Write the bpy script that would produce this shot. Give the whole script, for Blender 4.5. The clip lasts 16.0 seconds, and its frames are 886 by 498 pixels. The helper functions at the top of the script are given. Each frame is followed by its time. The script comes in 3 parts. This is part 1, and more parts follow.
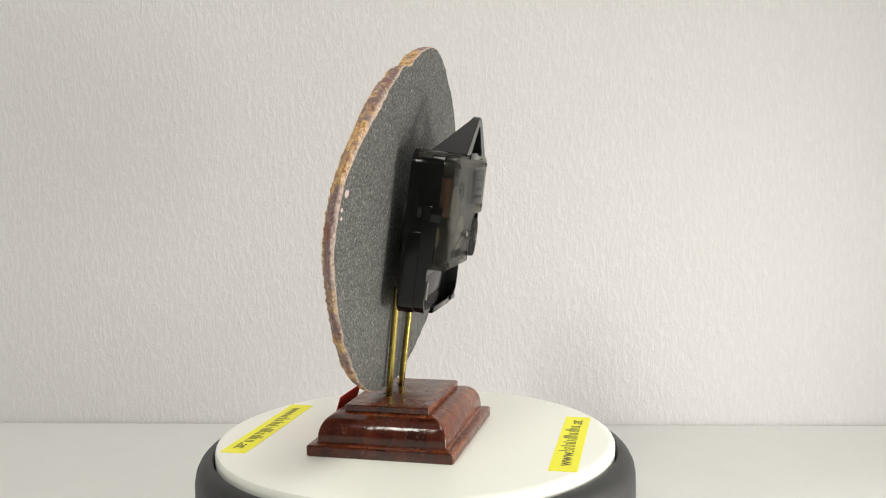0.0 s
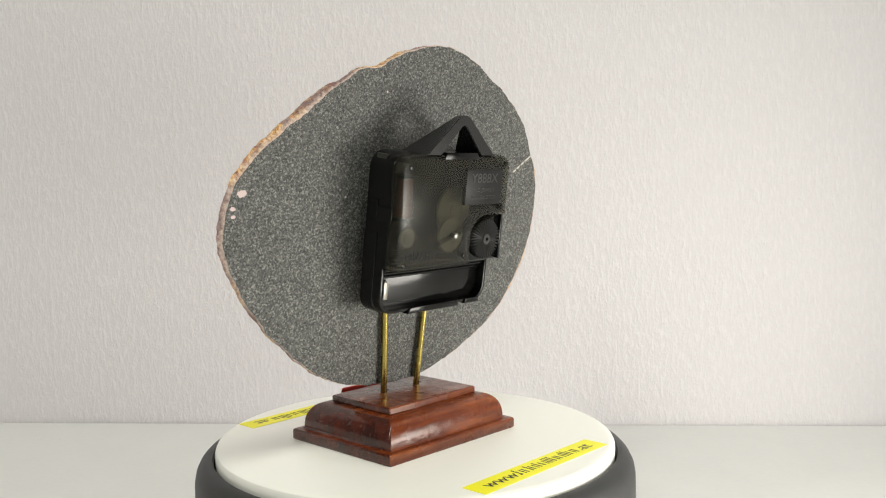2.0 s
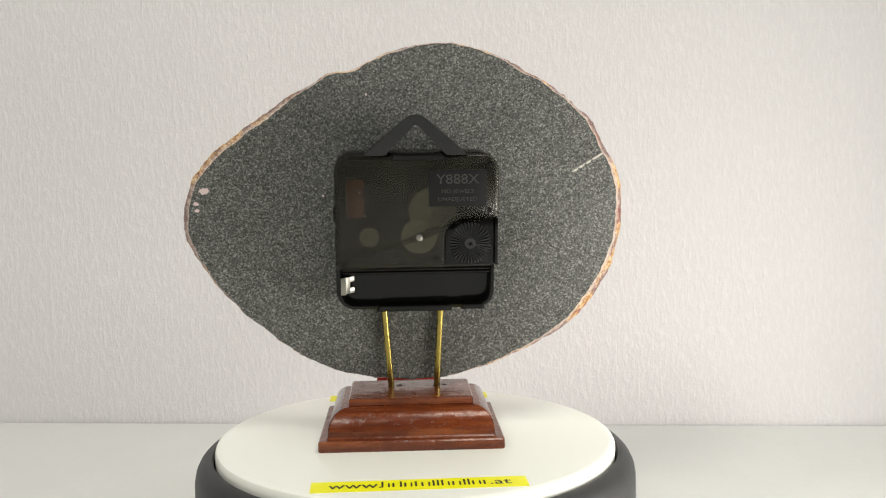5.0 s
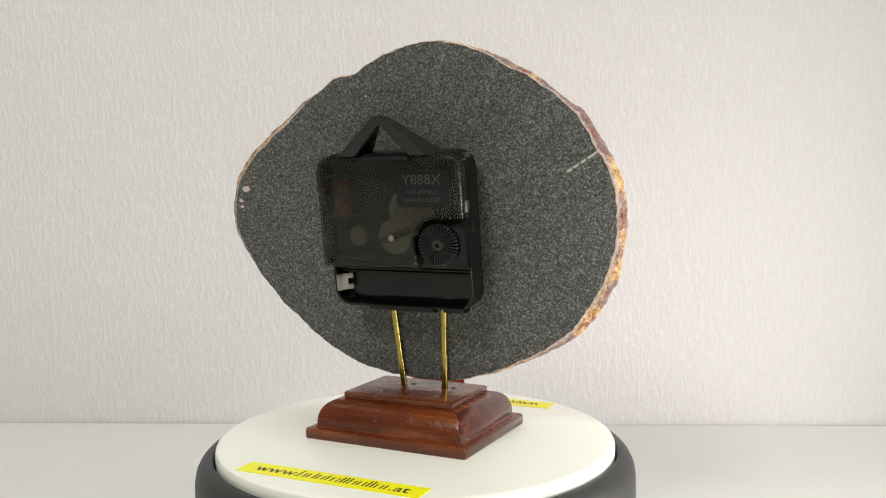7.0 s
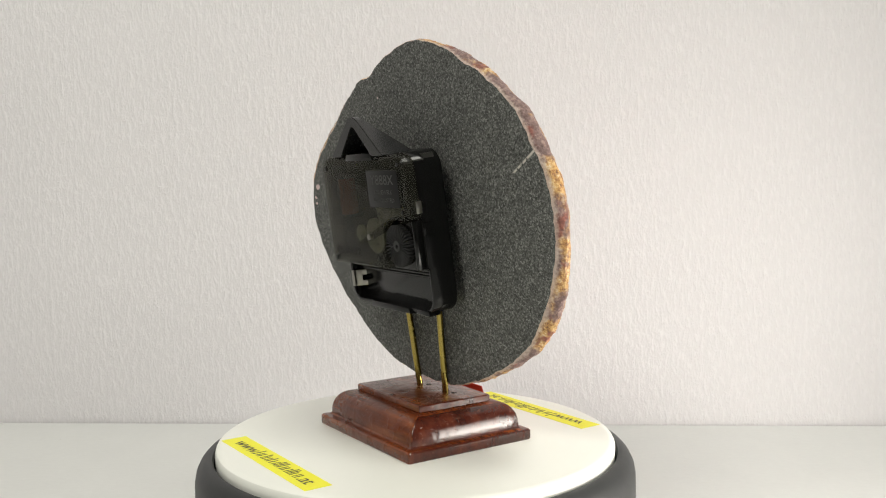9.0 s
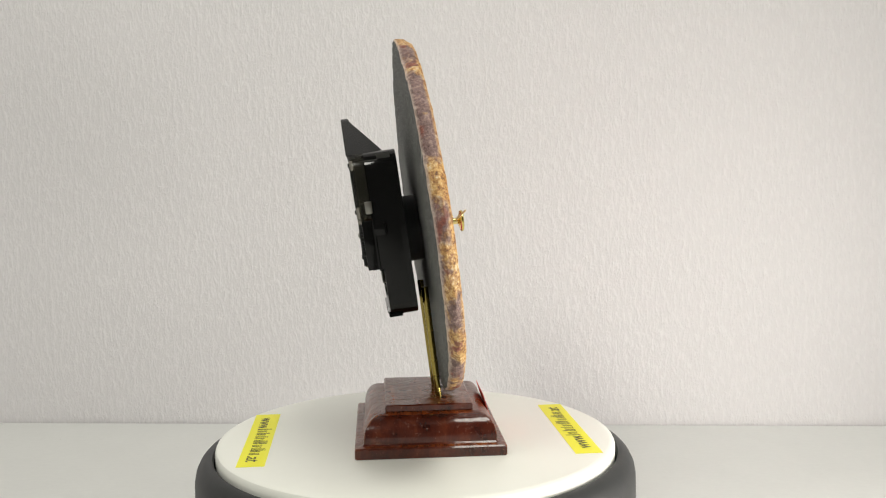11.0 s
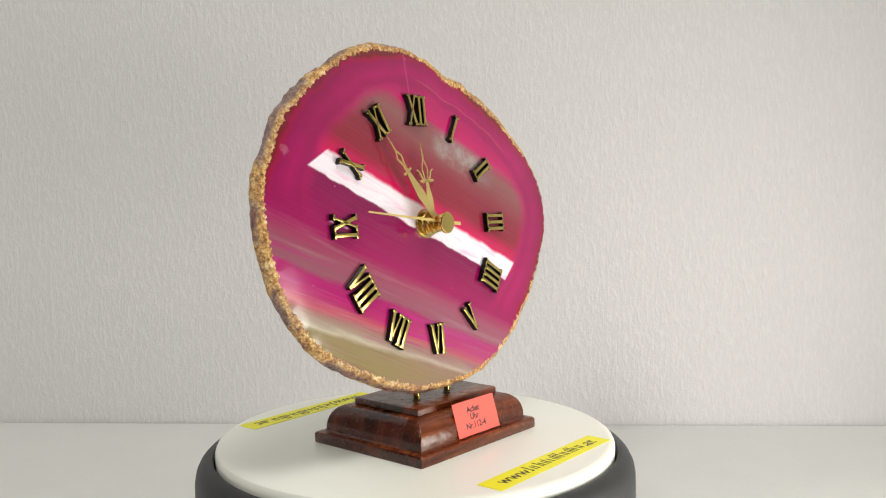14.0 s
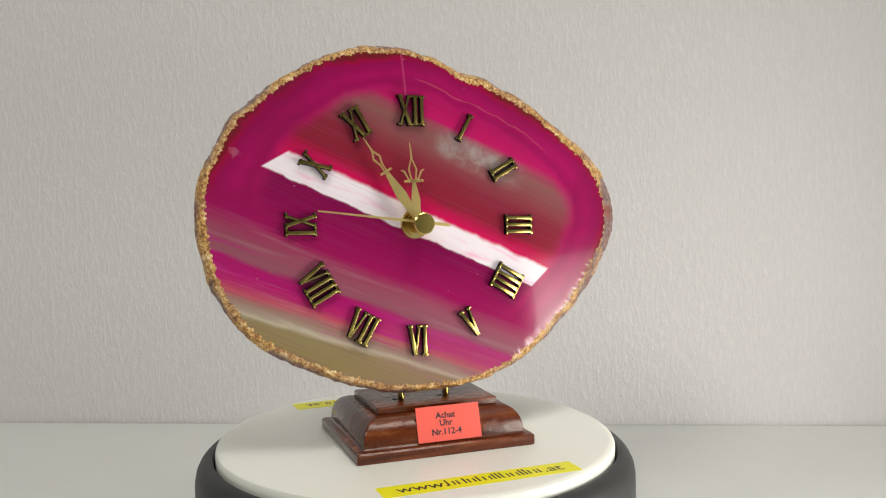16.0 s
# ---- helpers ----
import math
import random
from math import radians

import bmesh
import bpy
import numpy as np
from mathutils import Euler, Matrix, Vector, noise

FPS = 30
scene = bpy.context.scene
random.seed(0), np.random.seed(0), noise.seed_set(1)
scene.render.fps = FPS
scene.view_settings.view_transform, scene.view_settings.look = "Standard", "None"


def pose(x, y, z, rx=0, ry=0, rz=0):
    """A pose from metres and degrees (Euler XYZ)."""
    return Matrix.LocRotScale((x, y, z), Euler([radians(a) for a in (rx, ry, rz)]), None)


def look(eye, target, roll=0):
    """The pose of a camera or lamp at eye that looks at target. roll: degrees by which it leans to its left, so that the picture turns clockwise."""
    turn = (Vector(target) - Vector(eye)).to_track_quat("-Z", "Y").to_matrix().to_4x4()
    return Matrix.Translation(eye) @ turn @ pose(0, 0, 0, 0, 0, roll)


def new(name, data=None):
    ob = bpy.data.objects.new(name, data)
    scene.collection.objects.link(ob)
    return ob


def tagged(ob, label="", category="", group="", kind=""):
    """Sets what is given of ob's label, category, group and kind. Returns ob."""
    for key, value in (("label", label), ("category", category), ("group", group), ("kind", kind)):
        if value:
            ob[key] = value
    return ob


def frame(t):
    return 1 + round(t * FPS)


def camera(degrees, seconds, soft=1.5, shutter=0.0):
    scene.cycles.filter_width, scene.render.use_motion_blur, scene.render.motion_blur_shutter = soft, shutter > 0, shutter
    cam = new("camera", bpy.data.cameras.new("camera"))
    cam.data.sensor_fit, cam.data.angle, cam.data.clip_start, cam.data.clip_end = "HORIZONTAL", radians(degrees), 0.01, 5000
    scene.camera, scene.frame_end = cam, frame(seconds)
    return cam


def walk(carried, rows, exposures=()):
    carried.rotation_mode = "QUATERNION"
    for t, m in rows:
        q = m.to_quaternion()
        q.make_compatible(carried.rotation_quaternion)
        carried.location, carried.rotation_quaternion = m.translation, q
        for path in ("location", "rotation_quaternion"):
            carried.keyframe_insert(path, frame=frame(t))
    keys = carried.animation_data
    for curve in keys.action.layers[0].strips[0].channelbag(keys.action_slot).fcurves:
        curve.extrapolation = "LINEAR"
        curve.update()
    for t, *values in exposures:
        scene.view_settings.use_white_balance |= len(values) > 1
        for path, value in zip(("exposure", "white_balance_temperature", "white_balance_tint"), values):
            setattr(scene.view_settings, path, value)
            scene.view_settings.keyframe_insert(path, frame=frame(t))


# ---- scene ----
# One fixed camera, 32 cm before a small turntable
EYE = Vector((0.0, -0.31697, 0.13499))
AIM = EYE + Vector((math.sin(radians(1.815)) * math.cos(radians(4.7515)), math.cos(radians(1.815)) * math.cos(radians(4.7515)), -math.sin(radians(4.7515))))
cam = camera(50.606, 16.0, soft=1.15)
walk(cam, [(0.0, look(EYE, AIM, -0.7294)), (16.0, look(EYE, AIM, -0.7294))],
     exposures=[(0.0, -0.22), (3.0, -0.16), (9.0, -0.14), (11.5, -0.30), (12.5, -0.32), (14.0, -0.39), (15.0, -0.54), (16.0, -0.58)])

MM = 0.001
TOP = 0.045                      # height of the turntable's plate over the table
TURN0, SPEED = 255.6, -14.74     # the clock's heading at the start, degrees; degrees a second


def world_and_lights():
    w = bpy.data.worlds.new("world")
    scene.world = w
    w.use_nodes = True
    w.node_tree.nodes["Background"].inputs[0].default_value = (0.9, 0.93, 1.0, 1)
    w.node_tree.nodes["Background"].inputs[1].default_value = 0.3
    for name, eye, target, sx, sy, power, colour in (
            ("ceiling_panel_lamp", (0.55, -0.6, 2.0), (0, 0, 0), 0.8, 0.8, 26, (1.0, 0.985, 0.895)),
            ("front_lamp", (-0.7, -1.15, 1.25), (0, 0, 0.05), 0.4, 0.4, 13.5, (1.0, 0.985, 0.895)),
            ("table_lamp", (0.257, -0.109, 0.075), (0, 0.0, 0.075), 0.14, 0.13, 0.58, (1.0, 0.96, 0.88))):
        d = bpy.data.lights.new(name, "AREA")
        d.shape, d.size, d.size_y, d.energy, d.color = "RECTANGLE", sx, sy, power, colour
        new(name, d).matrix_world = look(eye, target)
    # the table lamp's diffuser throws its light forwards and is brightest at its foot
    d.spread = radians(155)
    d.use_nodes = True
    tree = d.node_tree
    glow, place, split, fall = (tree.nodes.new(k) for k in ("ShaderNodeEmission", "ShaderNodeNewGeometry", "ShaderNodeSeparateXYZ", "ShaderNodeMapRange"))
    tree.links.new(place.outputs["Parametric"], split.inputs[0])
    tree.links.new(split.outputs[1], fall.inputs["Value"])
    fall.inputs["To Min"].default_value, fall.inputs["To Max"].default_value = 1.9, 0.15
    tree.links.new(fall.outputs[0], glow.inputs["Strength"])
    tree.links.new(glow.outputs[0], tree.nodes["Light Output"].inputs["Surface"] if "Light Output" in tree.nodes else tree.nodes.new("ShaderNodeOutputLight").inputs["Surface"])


world_and_lights()


# ---- materials ----
def srgb(r, g, b, k=1.0):
    return tuple(min(0.92, k * (c / 255 / 12.92 if c <= 10 else ((c / 255 + 0.055) / 1.055) ** 2.4)) for c in (r, g, b)) + (1.0,)


class Nodes:
    """A small helper to write node trees."""

    def __init__(self, name):
        self.mat = bpy.data.materials.new(name)
        self.mat.use_nodes = True
        self.tree = self.mat.node_tree
        self.bsdf = self.tree.nodes["Principled BSDF"]

    def put(self, socket, value):
        if isinstance(value, bpy.types.NodeSocket):
            self.tree.links.new(value, socket)
        else:
            socket.default_value = value

    def node(self, kind, out=0, settings=(), **inputs):
        n = self.tree.nodes.new(kind)
        for key, value in dict(settings).items():
            if key == "operation":
                n.operation = value
            elif key == "attribute_name":
                n.attribute_name = value
            elif key == "interpolation_type":
                n.interpolation_type = value
        for key, value in inputs.items():
            key = int(key[1:]) if key[0] == "i" and key[1:].isdigit() else key.replace("_", " ")
            self.put(n.inputs[key], value)
        return n.outputs[out]

    def coords(self):
        return self.node("ShaderNodeTexCoord", "Object")

    def math(self, op, a, b=0.0, c=0.0):
        return self.node("ShaderNodeMath", 0, {"operation": op}, i0=a, i1=b, i2=c)

    def noise(self, vector, scale, detail=3.0, rough=0.55, out="Fac"):
        return self.node("ShaderNodeTexNoise", out, (), Vector=vector, Scale=scale, Detail=detail, Roughness=rough)

    def scaled(self, vector, s, rot=(0, 0, 0)):
        return self.node("ShaderNodeMapping", 0, (), Vector=vector, Scale=s, Rotation=rot)

    def ramp(self, fac, stops, mode="LINEAR"):
        n = self.tree.nodes.new("ShaderNodeValToRGB")
        n.color_ramp.interpolation = mode
        e = n.color_ramp.elements
        while len(e) < len(stops):
            e.new(0.5)
        for k, (pos, col) in enumerate(stops):
            e[k].position = pos
            e[k].color = col if len(col) == 4 else (*col, 1)
        self.put(n.inputs[0], fac)
        return n.outputs[0]

    def mix(self, fac, a, b, mode="MIX"):
        n = self.tree.nodes.new("ShaderNodeMix")
        n.data_type, n.blend_type = "RGBA", mode
        self.put(n.inputs[0], fac)
        self.put(n.inputs[6], a)
        self.put(n.inputs[7], b)
        return n.outputs[2]

    def step(self, x, lo, hi):
        return self.node("ShaderNodeMapRange", 0, {"interpolation_type": "SMOOTHSTEP"}, Value=x, From_Min=lo, From_Max=hi)

    def bump(self, height, strength, distance):
        self.put(self.bsdf.inputs["Normal"], self.node("ShaderNodeBump", 0, (), Height=height, Strength=strength, Distance=distance))

    def done(self, colour, rough, metal=0.0, **more):
        self.put(self.bsdf.inputs["Base Color"], colour)
        self.put(self.bsdf.inputs["Roughness"], rough)
        self.put(self.bsdf.inputs["Metallic"], metal)
        for key, value in more.items():
            self.put(self.bsdf.inputs[key.replace("_", " ")], value)
        return self.mat


def plain(name, colour, rough, metal=0.0, grain=900.0, amount=0.12, bump=0.0, **more):
    n = Nodes(name)
    c = n.coords()
    f = n.noise(c, grain, 4)
    g = n.noise(c, grain / 9, 3)
    dark = tuple(v * (1 - amount) for v in colour[:3]) + (1,)
    light = tuple(min(1, v * (1 + amount)) for v in colour[:3]) + (1,)
    col = n.mix(n.math("MULTIPLY_ADD", f, 0.5, n.math("MULTIPLY", g, 0.5)), dark, light)
    if bump:
        n.bump(f, 0.4, bump)
    r = n.math("MULTIPLY_ADD", g, 0.16, rough - 0.08)
    return n.done(col, r, metal, **more)


def wallpaper():
    n = Nodes("white_fibre_wallpaper")
    c = n.coords()
    fibre = n.noise(n.scaled(c, (430, 430, 150)), 1.0, 4, 0.62)
    threads = n.noise(n.scaled(c, (240, 240, 38)), 1.0, 3, 0.55)
    grain = n.noise(n.scaled(c, (900, 900, 620)), 1.0, 2, 0.6)
    tone = n.noise(c, 14, 3)
    h = n.math("ADD", n.math("MULTIPLY", n.step(fibre, 0.4, 0.75), 0.8), n.math("MULTIPLY_ADD", threads, 0.45, n.math("MULTIPLY", n.step(grain, 0.5, 0.75), 0.4)))
    n.bump(h, 0.7, 0.00055)
    col = n.mix(n.math("MULTIPLY", n.step(fibre, 0.4, 0.7), 0.5), (0.72, 0.70, 0.715, 1), (0.80, 0.778, 0.79, 1))
    col = n.mix(n.math("MULTIPLY", n.step(grain, 0.66, 0.8), 0.35), col, (0.90, 0.88, 0.875, 1))
    col = n.mix(n.math("MULTIPLY", tone, 0.3), col, (0.76, 0.735, 0.755, 1))
    return n.done(col, 0.7)


def tablecloth():
    n = Nodes("white_table_paper")
    c = n.coords()
    f = n.noise(n.scaled(c, (260, 420, 1)), 1.0, 4, 0.65)
    g = n.noise(c, 35, 3)
    n.bump(f, 0.35, 0.0006)
    speck = n.step(n.noise(c, 330, 1), 0.80, 0.83)
    return n.done(n.mix(n.math("MULTIPLY_ADD", f, 0.5, n.math("MULTIPLY", g, 0.4)), (0.60, 0.605, 0.595, 1), n.mix(speck, (0.72, 0.725, 0.71, 1), (0.4, 0.38, 0.34, 1))), 0.6)


def agate():
    """Polished dyed agate: straight slanting bands inside, a dyed zone that follows the outline."""
    n = Nodes("polished_pink_agate")
    xyz = n.node("ShaderNodeSeparateXYZ", 0, (), Vector=n.coords())
    sep = xyz.node
    u, w = n.math("MULTIPLY", sep.outputs[0], 1000.0), n.math("SUBTRACT", n.math("MULTIPLY", sep.outputs[2], 1000.0), 71.8)
    u = n.math("ADD", u, 2.2)
    a = radians(25.0)
    along = n.math("SUBTRACT", n.math("MULTIPLY", u, math.cos(a)), n.math("MULTIPLY", w, math.sin(a)))
    across = n.math("ADD", n.math("MULTIPLY", u, math.sin(a)), n.math("MULTIPLY", w, math.cos(a)))
    flow = n.node("ShaderNodeCombineXYZ", 0, (), X=n.math("MULTIPLY", along, 0.028), Y=n.math("MULTIPLY", across, 0.16))
    wob = n.noise(flow, 1.6, 4, 0.6)
    streak = n.noise(n.node("ShaderNodeCombineXYZ", 0, (), X=n.math("MULTIPLY", along, 0.02), Y=n.math("MULTIPLY", across, 0.75)), 1.0, 4, 0.6)
    fan = n.math("MULTIPLY", n.math("MINIMUM", across, 0.0), n.math("MULTIPLY_ADD", along, 0.0019, 0.095))
    p = n.math("ADD", n.math("ADD", across, fan), n.math("MULTIPLY_ADD", wob, 4.0, -2.0))
    p01 = n.node("ShaderNodeMapRange", 0, (), Value=p, From_Min=-60.0, From_Max=60.0)
    k = 0.84
    bands = [(-60, (156, 138, 98)), (-49, (158, 142, 110)), (-47.5, (206, 194, 186)), (-46.2, (176, 158, 150)), (-44, (170, 132, 130)),
             (-41.5, (206, 92, 116)), (-39, (196, 44, 126)), (-36, (190, 26, 128)), (-33, (182, 30, 122)), (-31.5, (158, 92, 118)),
             (-26, (164, 84, 116)), (-22.5, (170, 60, 110)), (-20, (170, 22, 106)), (-9, (150, 14, 94)), (-2, (136, 14, 88)), (5, (232, 20, 108)), (8.5, (206, 24, 92)), (12, (152, 38, 64)),
             (20, (148, 48, 70)), (26, (150, 80, 92)), (31, (150, 98, 104)), (34.5, (166, 80, 104)), (37, (208, 26, 118)), (43, (190, 22, 108)), (60, (170, 12, 96))]
    col = n.ramp(p01, [((q + 60) / 120, srgb(c[0], c[1], c[2] * 0.93, k)) for q, c in bands])
    col = n.mix(n.math("MULTIPLY", n.step(streak, 0.45, 0.75), 0.3), col, srgb(150, 60, 104, k))
    pale = n.math("MULTIPLY", n.step(n.noise(n.node("ShaderNodeCombineXYZ", 0, (), X=n.math("MULTIPLY", along, 0.016), Y=n.math("MULTIPLY", n.math("ADD", across, fan), 0.32), Z=3.0), 1.0, 3, 0.6), 0.54, 0.72), n.step(across, -16.0, -24.0))
    col = n.mix(n.math("MULTIPLY", pale, 0.32), col, srgb(188, 150, 158, k))
    hot = n.math("MULTIPLY", n.step(n.noise(n.node("ShaderNodeCombineXYZ", 0, (), X=n.math("MULTIPLY", along, 0.02), Y=n.math("MULTIPLY", n.math("ADD", across, fan), 0.34), Z=9.0), 1.0, 3, 0.6), 0.52, 0.66), n.math("MULTIPLY", n.step(across, -26.0, -31.0), n.step(across, -46.0, -40.0)))
    col = n.mix(n.math("MULTIPLY", hot, 0.75), col, srgb(200, 16, 140, k))
    # the lower bands pale towards one side
    fade = n.math("MULTIPLY", n.math("MULTIPLY", n.step(along, -12.0, 22.0), n.step(across, -17.0, -25.0)), n.math("MULTIPLY_ADD", wob, 0.35, 0.05))
    col = n.mix(fade, col, srgb(176, 118, 138, k))
    # a cloudy grey quartz patch
    patch = n.math("MULTIPLY", n.math("MULTIPLY", n.step(along, -6.0, 3.0), n.step(along, 34.0, 16.0)), n.math("MULTIPLY", n.step(across, 24.0, 29.0), n.step(across, 37.0, 33.0)))
    col = n.mix(n.math("MULTIPLY", patch, n.math("MULTIPLY_ADD", n.step(n.noise(n.coords(), 130, 4, 0.65), 0.3, 0.62), 0.75, 0.1)), col, srgb(178, 170, 166, k))
    # the dyed zone along the outline, with a thin shadow line painted at the crust
    rim = n.node("ShaderNodeAttribute", "Fac", {"attribute_name": "rim"})
    rimw = n.math("ADD", rim, n.math("MULTIPLY_ADD", n.noise(n.coords(), 60, 3), 0.10, -0.05))
    ring = n.math("MULTIPLY", n.step(rimw, 0.70, 0.80), n.step(across, -20.0, -10.0))
    rcol = n.ramp(rimw, [(0.70, srgb(176, 40, 100, k)), (0.76, srgb(196, 26, 108, k)), (0.80, srgb(168, 20, 96, k)), (0.86, srgb(184, 22, 104, k)), (0.93, srgb(160, 18, 92, k)), (0.95, srgb(170, 20, 70, k)), (0.965, srgb(128, 34, 40, k)), (1.0, srgb(104, 52, 34, k))])
    cloud = n.noise(n.coords(), 34, 4, 0.6)
    rcol = n.mix(n.math("MULTIPLY", n.step(cloud, 0.42, 0.7), 0.55), rcol, srgb(138, 22, 78, k))
    col = n.mix(ring, col, rcol)
    # the white band
    edge = n.math("MULTIPLY_ADD", n.noise(n.coords(), 160, 3), 2.0, -1.0)
    pb = n.math("ADD", across, edge)
    inband = n.math("MULTIPLY", n.step(pb, -2.6, -1.8), n.step(pb, 6.6, 5.0))
    ends = n.math("MULTIPLY", n.step(n.math("ADD", along, n.math("MULTIPLY", across, -0.75)), -52.2, -51.4), n.step(n.math("ADD", along, n.math("MULTIPLY", across, -0.45)), 48.8, 48.0))
    inner = n.mix(n.math("MULTIPLY", n.step(n.noise(flow, 2.2, 2), 0.5, 0.8), 0.6), srgb(250, 226, 236, 1.1), srgb(240, 150, 196, 1.05))
    col = n.mix(n.math("MULTIPLY", inband, ends), col, inner)
    # fine parallel lines
    lines = n.noise(n.node("ShaderNodeCombineXYZ", 0, (), X=n.math("MULTIPLY", along, 0.012), Y=n.math("MULTIPLY", n.math("ADD", across, fan), 1.9)), 1.0, 3, 0.6)
    col = n.mix(n.math("MULTIPLY", n.step(lines, 0.55, 0.8), n.math("MULTIPLY_ADD", ring, -0.12, 0.12)), col, srgb(206, 130, 160, k))
    col = n.mix(n.math("MULTIPLY", n.step(lines, 0.45, 0.25), n.math("MULTIPLY_ADD", ring, -0.16, 0.16)), col, srgb(96, 16, 60, k))
    # a small crystal inclusion
    inc = n.math("ADD", n.math("POWER", n.math("DIVIDE", n.math("ADD", u, 57.5), 2.4), 2.0), n.math("POWER", n.math("DIVIDE", n.math("SUBTRACT", w, 25.0), 1.9), 2.0))
    col = n.mix(n.math("MULTIPLY", n.step(n.math("ADD", inc, n.math("MULTIPLY", n.noise(n.coords(), 700, 2), 2.4)), 2.1, 1.2), 0.3), col, srgb(226, 150, 170, k))
    # thin healed crack near the top, pale flecks
    crack = n.math("MULTIPLY", n.step(n.math("ABSOLUTE", n.math("ADD", n.math("ADD", u, 0.4), n.math("MULTIPLY", n.math("SUBTRACT", w, 50.0), 0.06))), 0.55, 0.1), n.step(w, 34.0, 46.0))
    col = n.mix(n.math("MULTIPLY", crack, 0.4), col, srgb(226, 90, 150, k))
    wave = n.math("MULTIPLY_ADD", n.noise(n.coords(), 150, 3), 0.05, -0.025)
    vein = n.math("MULTIPLY", n.step(n.math("ABSOLUTE", n.math("SUBTRACT", n.math("ADD", rim, wave), 0.84)), 0.006, 0.002), n.math("MULTIPLY", n.step(u, 2.0, 6.0), n.step(w, 22.0, 28.0)))
    col = n.mix(n.math("MULTIPLY", vein, 0.5), col, srgb(206, 96, 110, k))
    speck = n.step(n.noise(n.coords(), 520, 1), 0.80, 0.84)
    col = n.mix(n.math("MULTIPLY", speck, 0.5), col, srgb(220, 180, 190, k))
    return n.done(col, 0.11, 0.0, IOR=1.54, Coat_Weight=0.4, Coat_Roughness=0.04)


def crust():
    n = Nodes("ochre_agate_crust")
    c = n.coords()
    f = n.noise(c, 520, 4, 0.65)
    g = n.noise(c, 75, 4, 0.6)
    h = n.noise(c, 120, 3, 0.6)
    k = 1.0
    f = n.math("MULTIPLY_ADD", n.noise(c, 1300, 3, 0.6), 0.45, n.math("MULTIPLY", f, 0.55))
    yellow = n.ramp(f, [(0.36, srgb(84, 50, 26, k)), (0.45, srgb(176, 124, 62, k)), (0.53, srgb(220, 176, 102, k)), (0.64, srgb(244, 226, 186, k))])
    stone = n.ramp(f, [(0.35, srgb(70, 50, 50, k)), (0.5, srgb(122, 96, 94, k)), (0.65, srgb(176, 150, 140, k))])
    rust = n.ramp(f, [(0.35, srgb(84, 36, 30, k)), (0.55, srgb(142, 66, 46, k)), (0.7, srgb(190, 130, 88, k))])
    depth = n.math("MULTIPLY", n.node("ShaderNodeSeparateXYZ", 1, (), Vector=c), 1000.0)
    front = n.step(depth, -3.9, -5.0)
    side = n.math("MULTIPLY_ADD", front, -0.75, 1.0)
    col = n.mix(n.math("MULTIPLY", n.step(g, 0.44, 0.54), side), yellow, stone)
    col = n.mix(n.math("MULTIPLY", n.step(h, 0.56, 0.66), side), col, rust)
    col = n.mix(n.math("MULTIPLY", n.noise(c, 260, 3), n.math("MULTIPLY", side, 0.35)), col, srgb(160, 132, 122, k))
    col = n.mix(n.math("MULTIPLY", n.step(n.math("ADD", depth, n.math("MULTIPLY", f, 1.8)), -0.1, 0.9), 0.8), col, n.mix(f, srgb(176, 150, 140), srgb(226, 214, 200)))
    n.bump(n.math("MULTIPLY_ADD", f, 0.7, h), 0.9, 0.0012)
    return n.done(col, 0.5)


